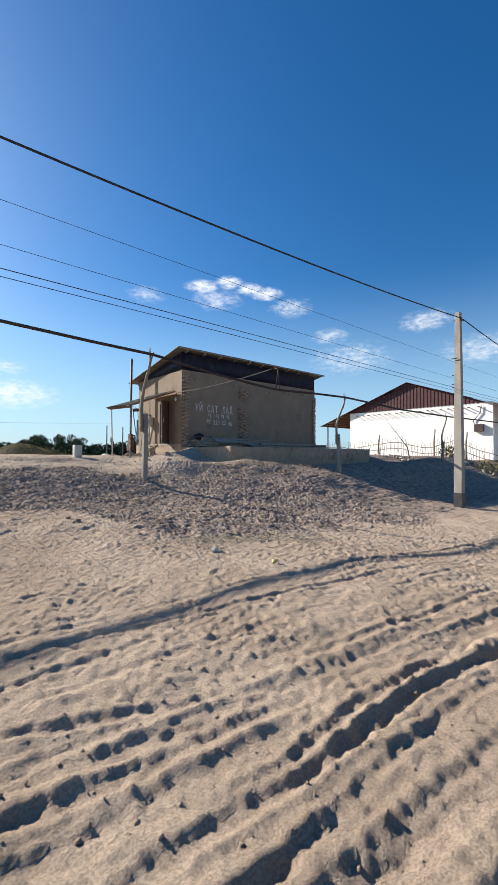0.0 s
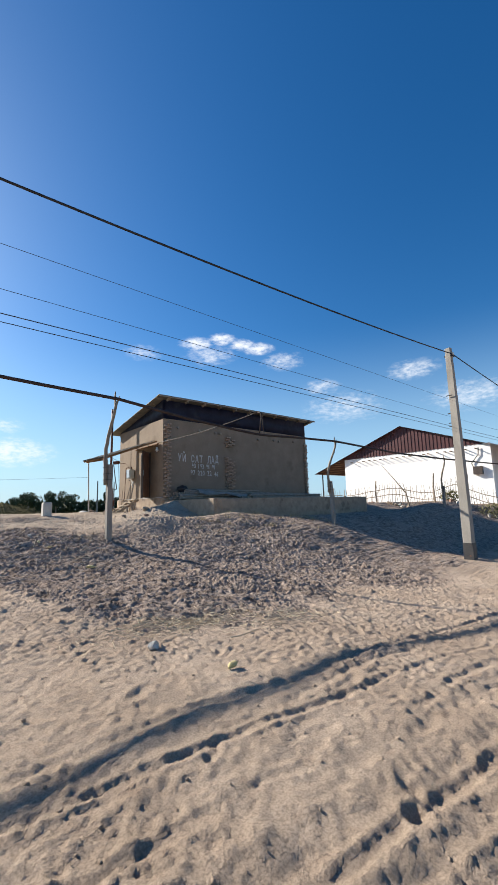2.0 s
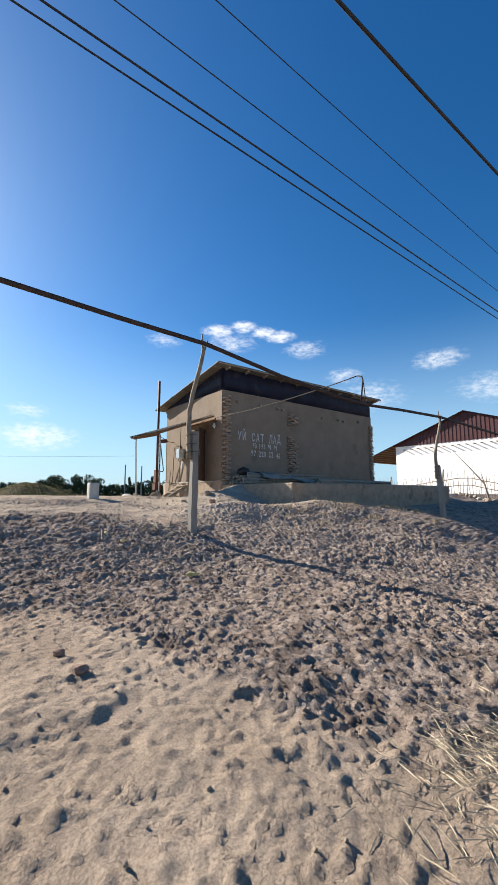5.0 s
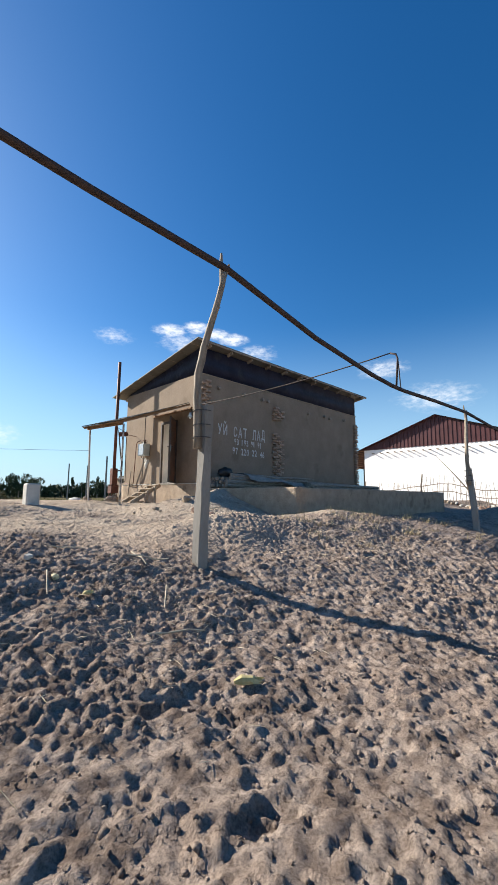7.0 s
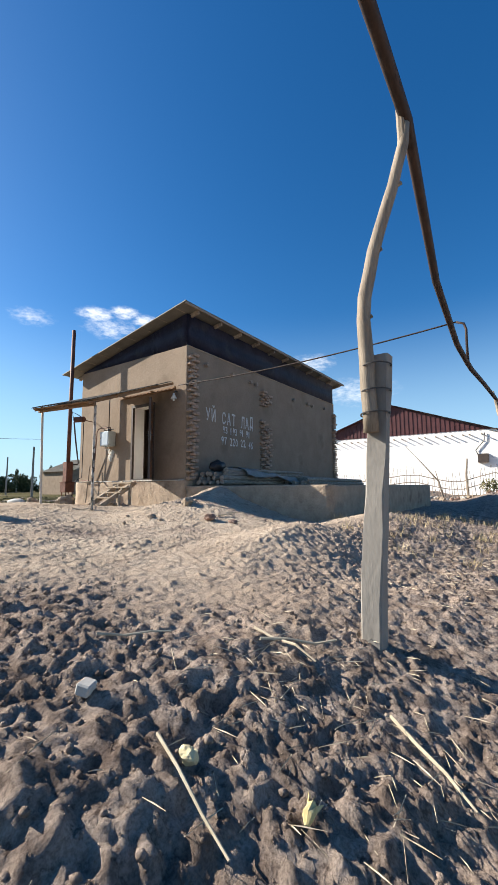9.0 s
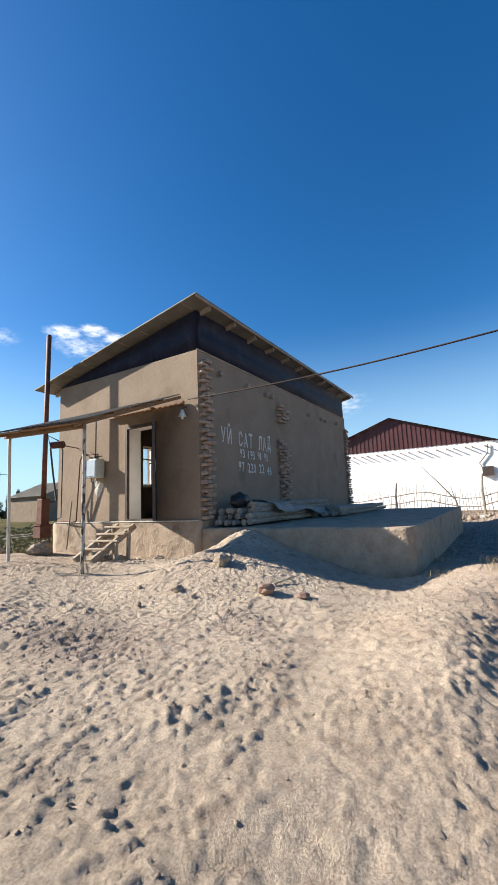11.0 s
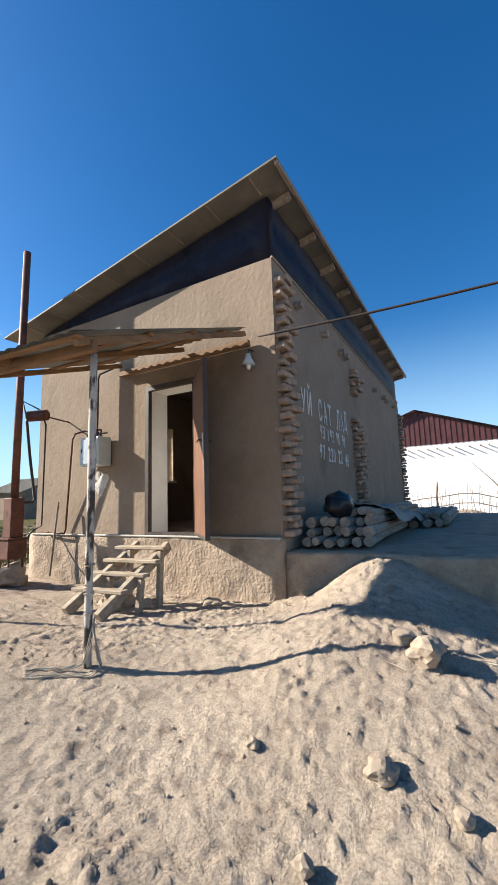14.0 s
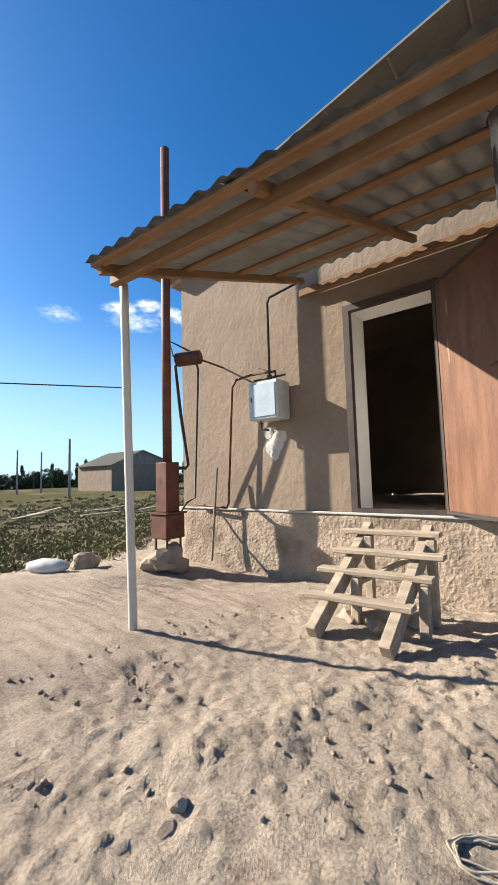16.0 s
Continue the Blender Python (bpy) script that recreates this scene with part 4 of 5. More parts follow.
# ---- logs and bags on the bench ----
def make_logs():
    rng = random.Random(5)
    for k in range(22):
        row = k % 6
        y = 16.60 + row * 0.13 + rng.uniform(-0.03, 0.03)
        z = 1.95 + (k // 6) * 0.105 + rng.uniform(-0.01, 0.015)
        x0 = 10.42 + rng.uniform(0, 0.25) + (k // 6) * 0.12
        ln = rng.uniform(3.2, 7.2) - (k // 6) * 0.5
        r = rng.uniform(0.045, 0.065)
        dy = rng.uniform(-0.12, 0.12)
        pts = [(x0 + ln * i / 6, y + dy * i / 6 + rng.uniform(-0.015, 0.015), z + rng.uniform(-0.01, 0.01)) for i in range(7)]
        o = part("log", tube(pts, [r * (1 - 0.25 * i / 6) for i in range(7)], seg=9, wob=0.08), BARK)
        tagged(o, "barked grey pole in a stack on the mud terrace", "log", "stacked poles by the wall")
    for k in range(12):
        y = 16.0 + (k % 6) * 0.16 + rng.uniform(-0.03, 0.03)
        z = 1.95 + (k // 6) * 0.11
        x0, ln, r = 13.6 + rng.uniform(0, 0.9), rng.uniform(4.2, 5.0), rng.uniform(0.06, 0.08)
        pts = [(x0 + ln * i / 6, y + rng.uniform(-0.02, 0.02), z + rng.uniform(-0.01, 0.01)) for i in range(7)]
        tagged(part("log", tube(pts, [r * (1 - 0.2 * i / 6) for i in range(7)], seg=9, wob=0.08), BARK), "thick dark grey pole lying along the mud terrace", "log", "poles on the terrace")
    for k, (x, y, z, sx, sy, sz) in enumerate(((10.95, 17.0, 2.36, 0.26, 0.17, 0.16),)):
        bm = bmesh.new()
        bmesh.ops.create_icosphere(bm, subdivisions=3, radius=1)
        for v in bm.verts:
            v.co *= 1 + 0.25 * noise.noise(v.co * 2.2 + Vector((k, 0, 0)))
            v.co = Vector((x + v.co.x * sx, y + v.co.y * sy, z + v.co.z * sz))
        tagged(part("plastic_bag", bm, BLACKBAG, None, "", True), "stuffed black plastic bag on the stacked poles", "bag")
    bm = bmesh.new()
    bmesh.ops.create_grid(bm, x_segments=40, y_segments=14, size=1)
    for v in bm.verts:
        x, y = 12.75 + v.co.x * 1.35, 16.8 + v.co.y * 0.42
        v.co = Vector((x, y, 2.29 - 0.08 * v.co.x + 0.10 * noise.noise(Vector((x * 1.5, y * 6, 0))) + 0.03 * noise.noise(Vector((x * 7, y * 9, 3))) - 0.22 * abs(v.co.y) ** 3))
    bmesh.ops.solidify(bm, geom=list(bm.faces), thickness=0.006)
    tagged(part("tarpaulin", bm, mat("dusty_tarpaulin", (0.20, 0.185, 0.165), (0.29, 0.27, 0.245), 5, 0.8, 0.4, 40), None, "", True), "dusty grey tarpaulin spread over the stacked poles", "tarpaulin")


make_logs()


# ---- gas line on bent posts ----
def make_post(foot, head, conc_top, bend, group="gas line posts"):
    p = thing("pipe_post", "bent peeled wooden pole wired to a square concrete stake", "post", group)
    foot, head = Vector(foot), Vector(head)
    up = Vector((foot.x - 0.05 + (head.x - foot.x) * 0.18, foot.y + (head.y - foot.y) * 0.4, conc_top)) - foot
    top = foot + up
    m = Matrix.Translation(foot)
    bm = bmesh.new()
    rings = []
    for k in range(9):
        c = foot + up * (k / 8) + (Vector((0, 0, -0.3)) if k == 0 else Vector())
        w = 0.062 - 0.010 * k / 8
        j = 0.004
        rings.append([bm.verts.new(c + Vector((sx * (w + random.uniform(-j, j)), sy * (w + random.uniform(-j, j)), 0))) for sx, sy in ((-1, -1), (1, -1), (1, 1), (-1, 1))])
    for a, b in zip(rings, rings[1:]):
        for k in range(4):
            bm.faces.new((a[k], a[(k + 1) % 4], b[(k + 1) % 4], b[k]))
    bm.faces.new(rings[-1])
    bmesh.ops.bevel(bm, geom=[e for e in bm.edges if abs((e.verts[0].co - e.verts[1].co).normalized().z) > 0.8], offset=0.01, segments=1, affect="EDGES")
    part("concrete_stake", bm, CONCRETE, p, "weathered square concrete stake")
    low = foot + up * 0.72 + Vector((-0.088, 0.018, 0.0))
    pts = []
    for k in range(15):
        f = k / 14
        c = low.lerp(head, f)
        g = max(0.0, (f - 0.38) / 0.62)
        side = g * g * (3 - 2 * g) * 0.6 + g * 0.4
        c.x, c.y = low.x + (head.x - low.x) * side - bend * math.sin(f * math.pi) * 0.1, low.y + (head.y - low.y) * side + bend * math.sin(f * math.pi) * 0.12
        c += Vector((0.012 * noise.noise(Vector((k * 0.9, 1, 2))), 0.012 * noise.noise(Vector((k * 0.9, 5, 2))), 0))
        pts.append(c)
    pole = part("wooden_pole", tube(pts, [0.047 - 0.014 * k / 14 for k in range(15)], seg=11, wob=0.06), POLEWOOD, p, smooth=True)
    part("fork", tube([pts[-2], pts[-1] + Vector((-0.03, 0.02, 0.12)), pts[-1] + Vector((-0.02, 0.03, 0.24))], [0.03, 0.022, 0.012], seg=7), POLEWOOD, pole)
    part("fork", tube([pts[-2], pts[-1] + Vector((0.05, 0.0, 0.06)), pts[-1] + Vector((0.07, 0.0, 0.13))], [0.025, 0.018, 0.012], seg=7), POLEWOOD, pole)
    for f in (3, 5, 8, 11):
        part("knot", tube([pts[f], pts[f] + Vector((0.02, -0.05, 0.02))], [0.02, 0.012], seg=6), POLEWOOD, pole)
    for z in (0.78, 0.86, 0.95):
        c = foot + up * z + Vector((-0.044, 0.01, 0))
        part("wire_tie", tube([c + Vector((0.108 * math.cos(a), 0.082 * math.sin(a), 0.004 * a)) for a in np.linspace(0, math.tau, 25)], 0.005, seg=5), BLACKPIPE, p)
    return p


P1 = (5.53, 11.36, gz(5.53, 11.36) + 0.01)
make_post(P1, (5.51, 11.02, 4.10), 2.62, 0.13)
make_post((13.1, 10.75, gz(13.1, 10.75)), (13.86, 11.05, 3.78), 2.35, 0.05)
make_post((22.7, 11.2, gz(22.7, 11.2)), (22.8, 11.0, 3.60), 2.3, 0.05)
make_post((-3.2, 11.0, gz(-3.2, 11.0)), (-3.1, 10.95, 4.35), 2.6, 0.08)


def make_gas_line():
    g = thing("gas_pipe", "long sagging brown overhead gas pipe with a branch to the house", "pipe")
    pts = [(-14, 10.95, 4.45), (-3.1, 10.95, 4.42), (1.5, 10.95, 4.30), (4.0, 11.02, 4.21), (5.55, 11.02, 4.16), (7.5, 11.2, 3.98), (9.3, 11.25, 3.84), (10.1, 11.22, 3.78), (10.6, 11.21, 3.78), (12.0, 11.14, 3.82), (13.88, 11.05, 3.84), (18, 10.98, 3.66), (22.8, 11.0, 3.66), (30, 11.0, 3.75), (44, 11.0, 3.9)]
    part("main_pipe", tube(pts, 0.038, seg=12), GASPIPE, g, smooth=True)
    hook = [(10.22, 11.22, 3.80), (10.33, 11.22, 4.40), (10.33, 11.25, 4.50), (10.30, 11.36, 4.54)]
    part("riser", tube(hook, 0.020, seg=8), GASPIPE, g, smooth=True)
    part("riser_stay", tube([(10.42, 11.22, 3.80), (10.35, 11.22, 4.35)], 0.012, seg=6), GASPIPE, g)
    part("branch_pipe", tube(sag((10.30, 11.36, 4.54), (10.15, 17.62, 4.40), 0.10), 0.014, seg=8), GASPIPE, g, smooth=True)


make_gas_line()


# ---- utility pole and wires ----
def make_utility_pole():
    u = thing("utility_pole", "tall tapered grey concrete utility pole with a blackened foot", "utility pole")
    bx, by = 13.62, 6.66
    b, t = Vector((bx, by, gz(bx, by) - 0.4)), Vector((14.45, 6.98, 6.26))
    d = t - b

    def ring(bm, f, w):
        c = b + d * f
        return [bm.verts.new(c + Vector((sx * w, sy * w, 0))) for sx, sy in ((-1, -1), (1, -1), (1, 1), (-1, 1))]

    def shaft(f0, f1, w0, w1):
        bm = bmesh.new()
        n = 8
        rs = [ring(bm, f0 + (f1 - f0) * k / n, w0 + (w1 - w0) * k / n) for k in range(n + 1)]
        for p, q in zip(rs, rs[1:]):
            for k in range(4):
                bm.faces.new((p[k], p[(k + 1) % 4], q[(k + 1) % 4], q[k]))
        bm.faces.new(rs[-1]), bm.faces.new(rs[0][::-1])
        bmesh.ops.bevel(bm, geom=[e for e in bm.edges if abs((e.verts[0].co - e.verts[1].co).normalized().z) > 0.8], offset=0.018, segments=1, affect="EDGES")
        return bm

    part("shaft", shaft(0.125, 1.0, 0.120, 0.080), CONCRETE, u)
    part("foot", shaft(0.0, 0.125, 0.128, 0.126), BLACKPIPE, u, "tarred black foot of the pole")
    part("insulator", tube([(14.45, 6.86, 6.02), (14.45, 6.86, 6.10)], [0.035, 0.025], seg=10), REVEAL, u)
    part("clamp", newbox((14.36, 6.84, 5.98), (14.54, 7.09, 6.03)), BLACKPIPE, u)
    for z in (3.75, 3.85, 4.14, 4.69):
        part("wire_pin", newbox((14.10, 6.88, z - 0.012), (14.125, 7.056, z + 0.012)), BLACKPIPE, u)
    return u


UPOLE = make_utility_pole()


def make_wires():
    part("power_cable", tube(sag((-22, 7.0, 6.05), (14.45, 6.88, 6.06), 0.80, 60), 0.016, seg=7), CABLE, UPOLE, "thick black overhead cable", True)
    part("power_cable", tube(sag((14.45, 6.88, 6.06), (52, 7.0, 6.1), 0.85, 40), 0.016, seg=7), CABLE, UPOLE, "thick black overhead cable", True)
    for z, r in ((4.64, 0.0035), (4.09, 0.0035), (3.80, 0.006), (3.70, 0.005)):
        part("overhead_wire", tube(sag((-25, 7.05, z + 0.1), (70, 7.05, z + 0.1), 0.12, 40), r, seg=5), CABLE, UPOLE, "thin dark wire")
    tagged(part("washing_line", tube(sag((8.0, 20.02, 3.0), (-10, 29, 3.4), 0.25), 0.004, seg=5), CABLE), "thin line tied to the porch post", "wire")


make_wires()


# ---- white house ----
def make_white_house():
    h = thing("white_house", "long whitewashed house with a maroon sheet-metal gable", "house")
    x, y0, y1, zt = 32.5, 11.95, 24.1, 5.42
    X2 = 46.0
    part("gable_wall", wall_panel(y0, y1, 0.6, zt, [], 0.4, "x", x), WHITEWALL, h, "sunlit whitewashed gable wall")
    part("front_wall", wall_panel(x + 0.4, X2, 0.6, zt, [(34.0, 35.2, 2.2, 4.2), (37, 38, 1.2, 3.4), (40, 41.3, 2.2, 4.2)], 0.4, "y", y0), WHITEWALL, h)
    part("rear_wall", wall_panel(x + 0.4, X2, 0.6, zt, [], 0.4, "y", y1 - 0.4), WHITEWALL, h)
    part("base", newbox((x - 0.06, y0 - 0.06, 0.3), (X2, y1 + 0.06, 1.25)), PLINTH, h)
    for a, b, c, d in ((34.0, 35.2, 2.2, 4.2), (40, 41.3, 2.2, 4.2)):
        w = new("window", mesh_of(wall_panel(a, b, c, d, [(a + 0.08, (a + b) / 2 - 0.03, c + 0.08, d - 0.08), ((a + b) / 2 + 0.03, b - 0.08, c + 0.08, d - 0.08)], 0.08, "y", y0 + 0.1), REVEAL, "window"))
        w.parent = h
        part("pane", newbox((a + 0.07, y0 + 0.13, c + 0.07), (b - 0.07, y0 + 0.14, d - 0.07)), GLASS, w)
    part("door", newbox((37.0, y0 + 0.15, 1.2), (38.0, y0 + 0.2, 3.4)), DOORWOOD, h)
    # gable: ridge not in the middle; narrow upright ribs
    yr, zr, yl, zl, yR, zR = 18.3, 7.62, 27.45, 4.36, 9.15, 4.36

    def top(y):
        return zr - (y - yr) * (zr - zl) / (yl - yr) if y > yr else zr - (yr - y) * (zr - zR) / (yr - yR)

    n = 84
    for k in range(n):
        a, b = y0 + (y1 - y0) * k / n, y0 + (y1 - y0) * (k + 1) / n
        ya, yb = a, b
        dx = 0.03 if k % 2 else 0.0
        bm = bmesh.new()
        f = [(x - 0.02 - dx, ya, zt + 0.003), (x - 0.02 - dx, yb, zt + 0.003), (x - 0.02 - dx, yb, max(top(yb) - 0.06, zt + 0.02)), (x - 0.02 - dx, ya, max(top(ya) - 0.06, zt + 0.02))]
        v = [bm.verts.new(p) for p in f] + [bm.verts.new((p[0] + 0.06 + dx, p[1], p[2])) for p in f]
        for q in ((0, 1, 2, 3), (7, 6, 5, 4), (0, 4, 5, 1), (1, 5, 6, 2), (2, 6, 7, 3), (3, 7, 4, 0)):
            bm.faces.new([v[i] for i in q])
        part("gable_rib", bm, MAROON, h)
    for (ya, za), (yb, zb) in (((yr, zr), (yl, zl)), ((yR, zR), (yr, zr))):
        bm = bmesh.new()
        v = [bm.verts.new(p) for p in ((x - 0.35, ya, za), (x - 0.35, yb, zb), (X2 + 0.3, yb, zb), (X2 + 0.3, ya, za))]
        bm.faces.new(v)
        bmesh.ops.solidify(bm, geom=list(bm.faces), thickness=0.07)
        part("roof", bm, MAROON, h)
    # boarded soffit of the side porch
    for k in range(9):
        ya = y1 + 0.02 + k * 0.36
        za = top(ya) - 0.10
        part("soffit_board", beam((x - 0.3, ya + 0.16, za - 0.06), (X2, ya + 0.16, za - 0.06), 0.32, 0.03), TIMBER_X, h)
    for px in (x + 0.2, x + 5, x + 10):
        part("porch_post", tube([(px, 26.9, 0.7), (px, 26.9, top(26.9) - 0.15)], 0.06, seg=8), BLACKPIPE, h)
    rng = random.Random(8)
    for k in range(20):
        y = 12.9 + k * 0.54 + rng.uniform(-0.1, 0.1)
        part("beam_end", tube([(x - 0.32, y, 5.12), (x + 0.02, y, 5.12)], 0.045, seg=6), BARK, h)
    part("meter_box", newbox((x - 0.22, 12.55, 3.3), (x - 0.002, 13.15, 3.85)), DARKSTEEL, h)
    part("service_pipe", tube([(x - 0.08, 13.1, 3.7), (x - 0.08, 13.25, 4.1), (x - 0.08, 12.75, 4.7), (x - 0.08, 12.7, 5.2)], 0.03, seg=6), BLACKPIPE, h)


make_white_house()


# ---- far field: hedge, poplars, poles, a small house ----
def leaf_cloud(bm, rng, centre, size, count, leaf):
    """Small tilted leaf clumps scattered in an uneven blob."""
    for _ in range(count):
        while True:
            p = Vector([rng.uniform(-1, 1) for _ in range(3)])
            if p.length < 1 and noise.noise(p * 1.9 + Vector(centre)) > -0.22:
                break
        c = Vector(centre) + Vector((p.x * size[0], p.y * size[1], p.z * size[2]))
        e = Euler([rng.uniform(0, 6.28) for _ in range(3)]).to_matrix()
        s = leaf * rng.uniform(0.5, 1.3)
        a = [bm.verts.new(c + e @ Vector(q) * s) for q in ((-1, 0, 0), (0, -0.5, 0.15), (1, 0, 0), (0, 0.5, -0.15))]
        bm.faces.new(a)


def make_tree(label, height, spread, seed, slim=False):
    rng = random.Random(seed)
    t = thing("tree", label, "tree", "far trees")
    bm = tube([(0, 0, -0.3), (0.05, 0, height * 0.35), (0.0, 0.05, height * 0.8)], [0.16, 0.11, 0.04], seg=7)
    for k in range(5):
        a = k * 1.3
        z = height * (0.3 + 0.1 * k)
        tube([(0, 0, z), (math.cos(a) * spread * 0.7, math.sin(a) * spread * 0.7, z + height * 0.15)], [0.06, 0.02], bm, seg=5)
    part("trunk", bm, BARK, t)
    bm = bmesh.new()
    for k in range(9 if not slim else 7):
        f = k / 8
        if slim:
            c, s = (rng.uniform(-0.2, 0.2), rng.uniform(-0.2, 0.2), height * (0.3 + 0.1 * k)), (spread * (0.9 - 0.5 * f), spread * (0.9 - 0.5 * f), height * 0.12)
        else:
            a = rng.uniform(0, 6.28)
            c, s = (math.cos(a) * spread * 0.6, math.sin(a) * spread * 0.6, height * rng.uniform(0.35, 0.85)), (spread * 0.6, spread * 0.6, height * 0.2)
        leaf_cloud(bm, rng, c, s, 150, 0.22)
    part("crown", bm, LEAF, t)
    return t


def make_far_field():
    broad, slim = make_tree("dark green bushy tree on the far field edge", 5.0, 2.1, 3), make_tree("slim poplar on the far field edge", 7.5, 0.9, 4, True)
    broad.location = (24, 118, 0.8)
    slim.location = (78, 128, 0.8)
    rng = random.Random(12)
    for k in range(15):
        x = 2 + k * 4.2 + rng.uniform(-1.5, 1.5)
        s = rng.uniform(0.75, 1.25)
        c = copy_thing(broad, pose(x, 112 + rng.uniform(-6, 10), 0.7, 0, 0, rng.uniform(0, 360)))
        c.scale = (s, s, s * rng.uniform(0.85, 1.2))
    for k, x in enumerate((58, 63, 70, 72.5, 75, 84, 87, 92, 96, 103, 106, 50)):
        c = copy_thing(slim, pose(x, 126 + rng.uniform(-4, 6), 0.7, 0, 0, rng.uniform(0, 360)))
        s = rng.uniform(0.7, 1.1)
        c.scale = (s, s, s)
    bm = bmesh.new()
    for k in range(120):
        x = -30 + k * 1.6
        leaf_cloud(bm, rng, (x, 116 + rng.uniform(-5, 5), 1.9), (2.2, 1.8, rng.uniform(1.4, 2.6)), 200, 0.5)
    tagged(part("far_hedge", bm, LEAF), "dark hedge along the far field edge", "hedge", kind="stuff")
    # weeds and low shrubs behind the stove
    bm = bmesh.new()
    for k in range(900):
        y = 23.2 + abs(rng.gauss(0, 1)) * 13
        x = 8.5 + (y - 22) * rng.uniform(-0.35, 1.15)
        if 9.9 < x < 20 and y < 23.5:
            continue
        z = float(ground_base(np.array([x]), np.array([y]))[0])
        s = rng.uniform(0.05, 0.20)
        leaf_cloud(bm, rng, (x, y, z + s * 0.35), (s * 2.2, s * 2.0, s * 0.7), 60, 0.012 + 0.0011 * y)
    tagged(part("weeds", bm, WEED), "low green-brown weeds on rough ground", "weeds", kind="stuff")
    for x, y, h in ((27.5, 72, 5.6), (30, 71, 5.4), (24.0, 52, 5.2)):
        p = tagged(part("telegraph_pole", tube([(x, y, 0.4), (x, y, 0.9 + h)], [0.13, 0.09], seg=8), CONCRETE), "plain grey pole on the far field", "pole", "far poles")
    h = thing("field_house", "plain pale plastered house with a grey pitched roof", "house")
    x0, x1, y0, y1 = 36.0, 47.0, 64.5, 73.0
    part("wall", wall_panel(x0, x1, 0.5, 4.5, [], 0.3, "y", y0), PLASTER, h)
    part("wall", wall_panel(y0 + 0.3, y1, 0.5, 4.5, [], 0.3, "x", x0), PLASTER, h)
    bm = bmesh.new()
    xm, za = (x0 + x1) / 2 - 0.8, 6.4
    v = [bm.verts.new(p) for p in ((x0, y0 + 0.02, 4.503), (x1, y0 + 0.02, 4.503), (xm, y0 + 0.02, za), (x0, y0 + 0.3, 4.503), (x1, y0 + 0.3, 4.503), (xm, y0 + 0.3, za))]
    for q in ((0, 1, 2), (5, 4, 3), (0, 3, 4, 1), (1, 4, 5, 2), (2, 5, 3, 0)):
        bm.faces.new([v[i] for i in q])
    part("gable", bm, CONCRETE, h)
    for a, b in (((x0 - 0.4, 4.35), (xm, za + 0.08)), ((xm, za + 0.08), (x1 + 0.4, 4.35))):
        bm = bmesh.new()
        v = [bm.verts.new(p) for p in ((a[0], y0 - 0.4, a[1]), (b[0], y0 - 0.4, b[1]), (b[0], y1, b[1]), (a[0], y1, a[1]))]
        bm.faces.new(v)
        bmesh.ops.solidify(bm, geom=list(bm.faces), thickness=0.08)
        part("roof", bm, ROOF, h)
    s = bmesh.new()
    bmesh.ops.create_icosphere(s, subdivisions=3, radius=1)
    for q in s.verts:
        q.co *= 1 + 0.15 * noise.noise(q.co * 2)
        q.co = Vector((8.66 + q.co.x * 0.13 + q.co.y * 0.08, 22.45 + q.co.y * 0.10 + q.co.x * -0.24, gz(8.66, 22.45) + 0.05 + q.co.z * 0.09))
    tagged(part("sack", s, SACK, None, "", True), "full white woven sack lying on the ground", "sack")
    rk = new("earth_lump", rock_mesh(17, STONE, 0.17, 0.7, 3))
    rk.location = (9.05, 22.35, gz(9.05, 22.35) + 0.06)
    tagged(rk, "brown lump of earth beside the sack", "clod")
    z = gz(5.95, 18.3)
    tagged(part("concrete_block", newbox((5.8, 18.15, z - 0.1), (6.1, 18.45, z + 0.5), None, 0.03), PALE), "upright pale concrete block on the yard", "block")
    for k in range(6):
        x, y = 12.5 + k * 0.9, 33.5 + 1.4 * math.sin(k * 2.3)
        z = float(ground_base(np.array([x]), np.array([y]))[0])
        tagged(part("plank", beam((x, y, z + 0.12), (x + 1.5, y + 0.6 * math.cos(k), z + 0.22 + 0.1 * math.sin(k * 1.9)), 0.2, 0.05), OLDWOOD), "weathered grey plank lying on the yard", "plank", "planks in the yard")


make_far_field()


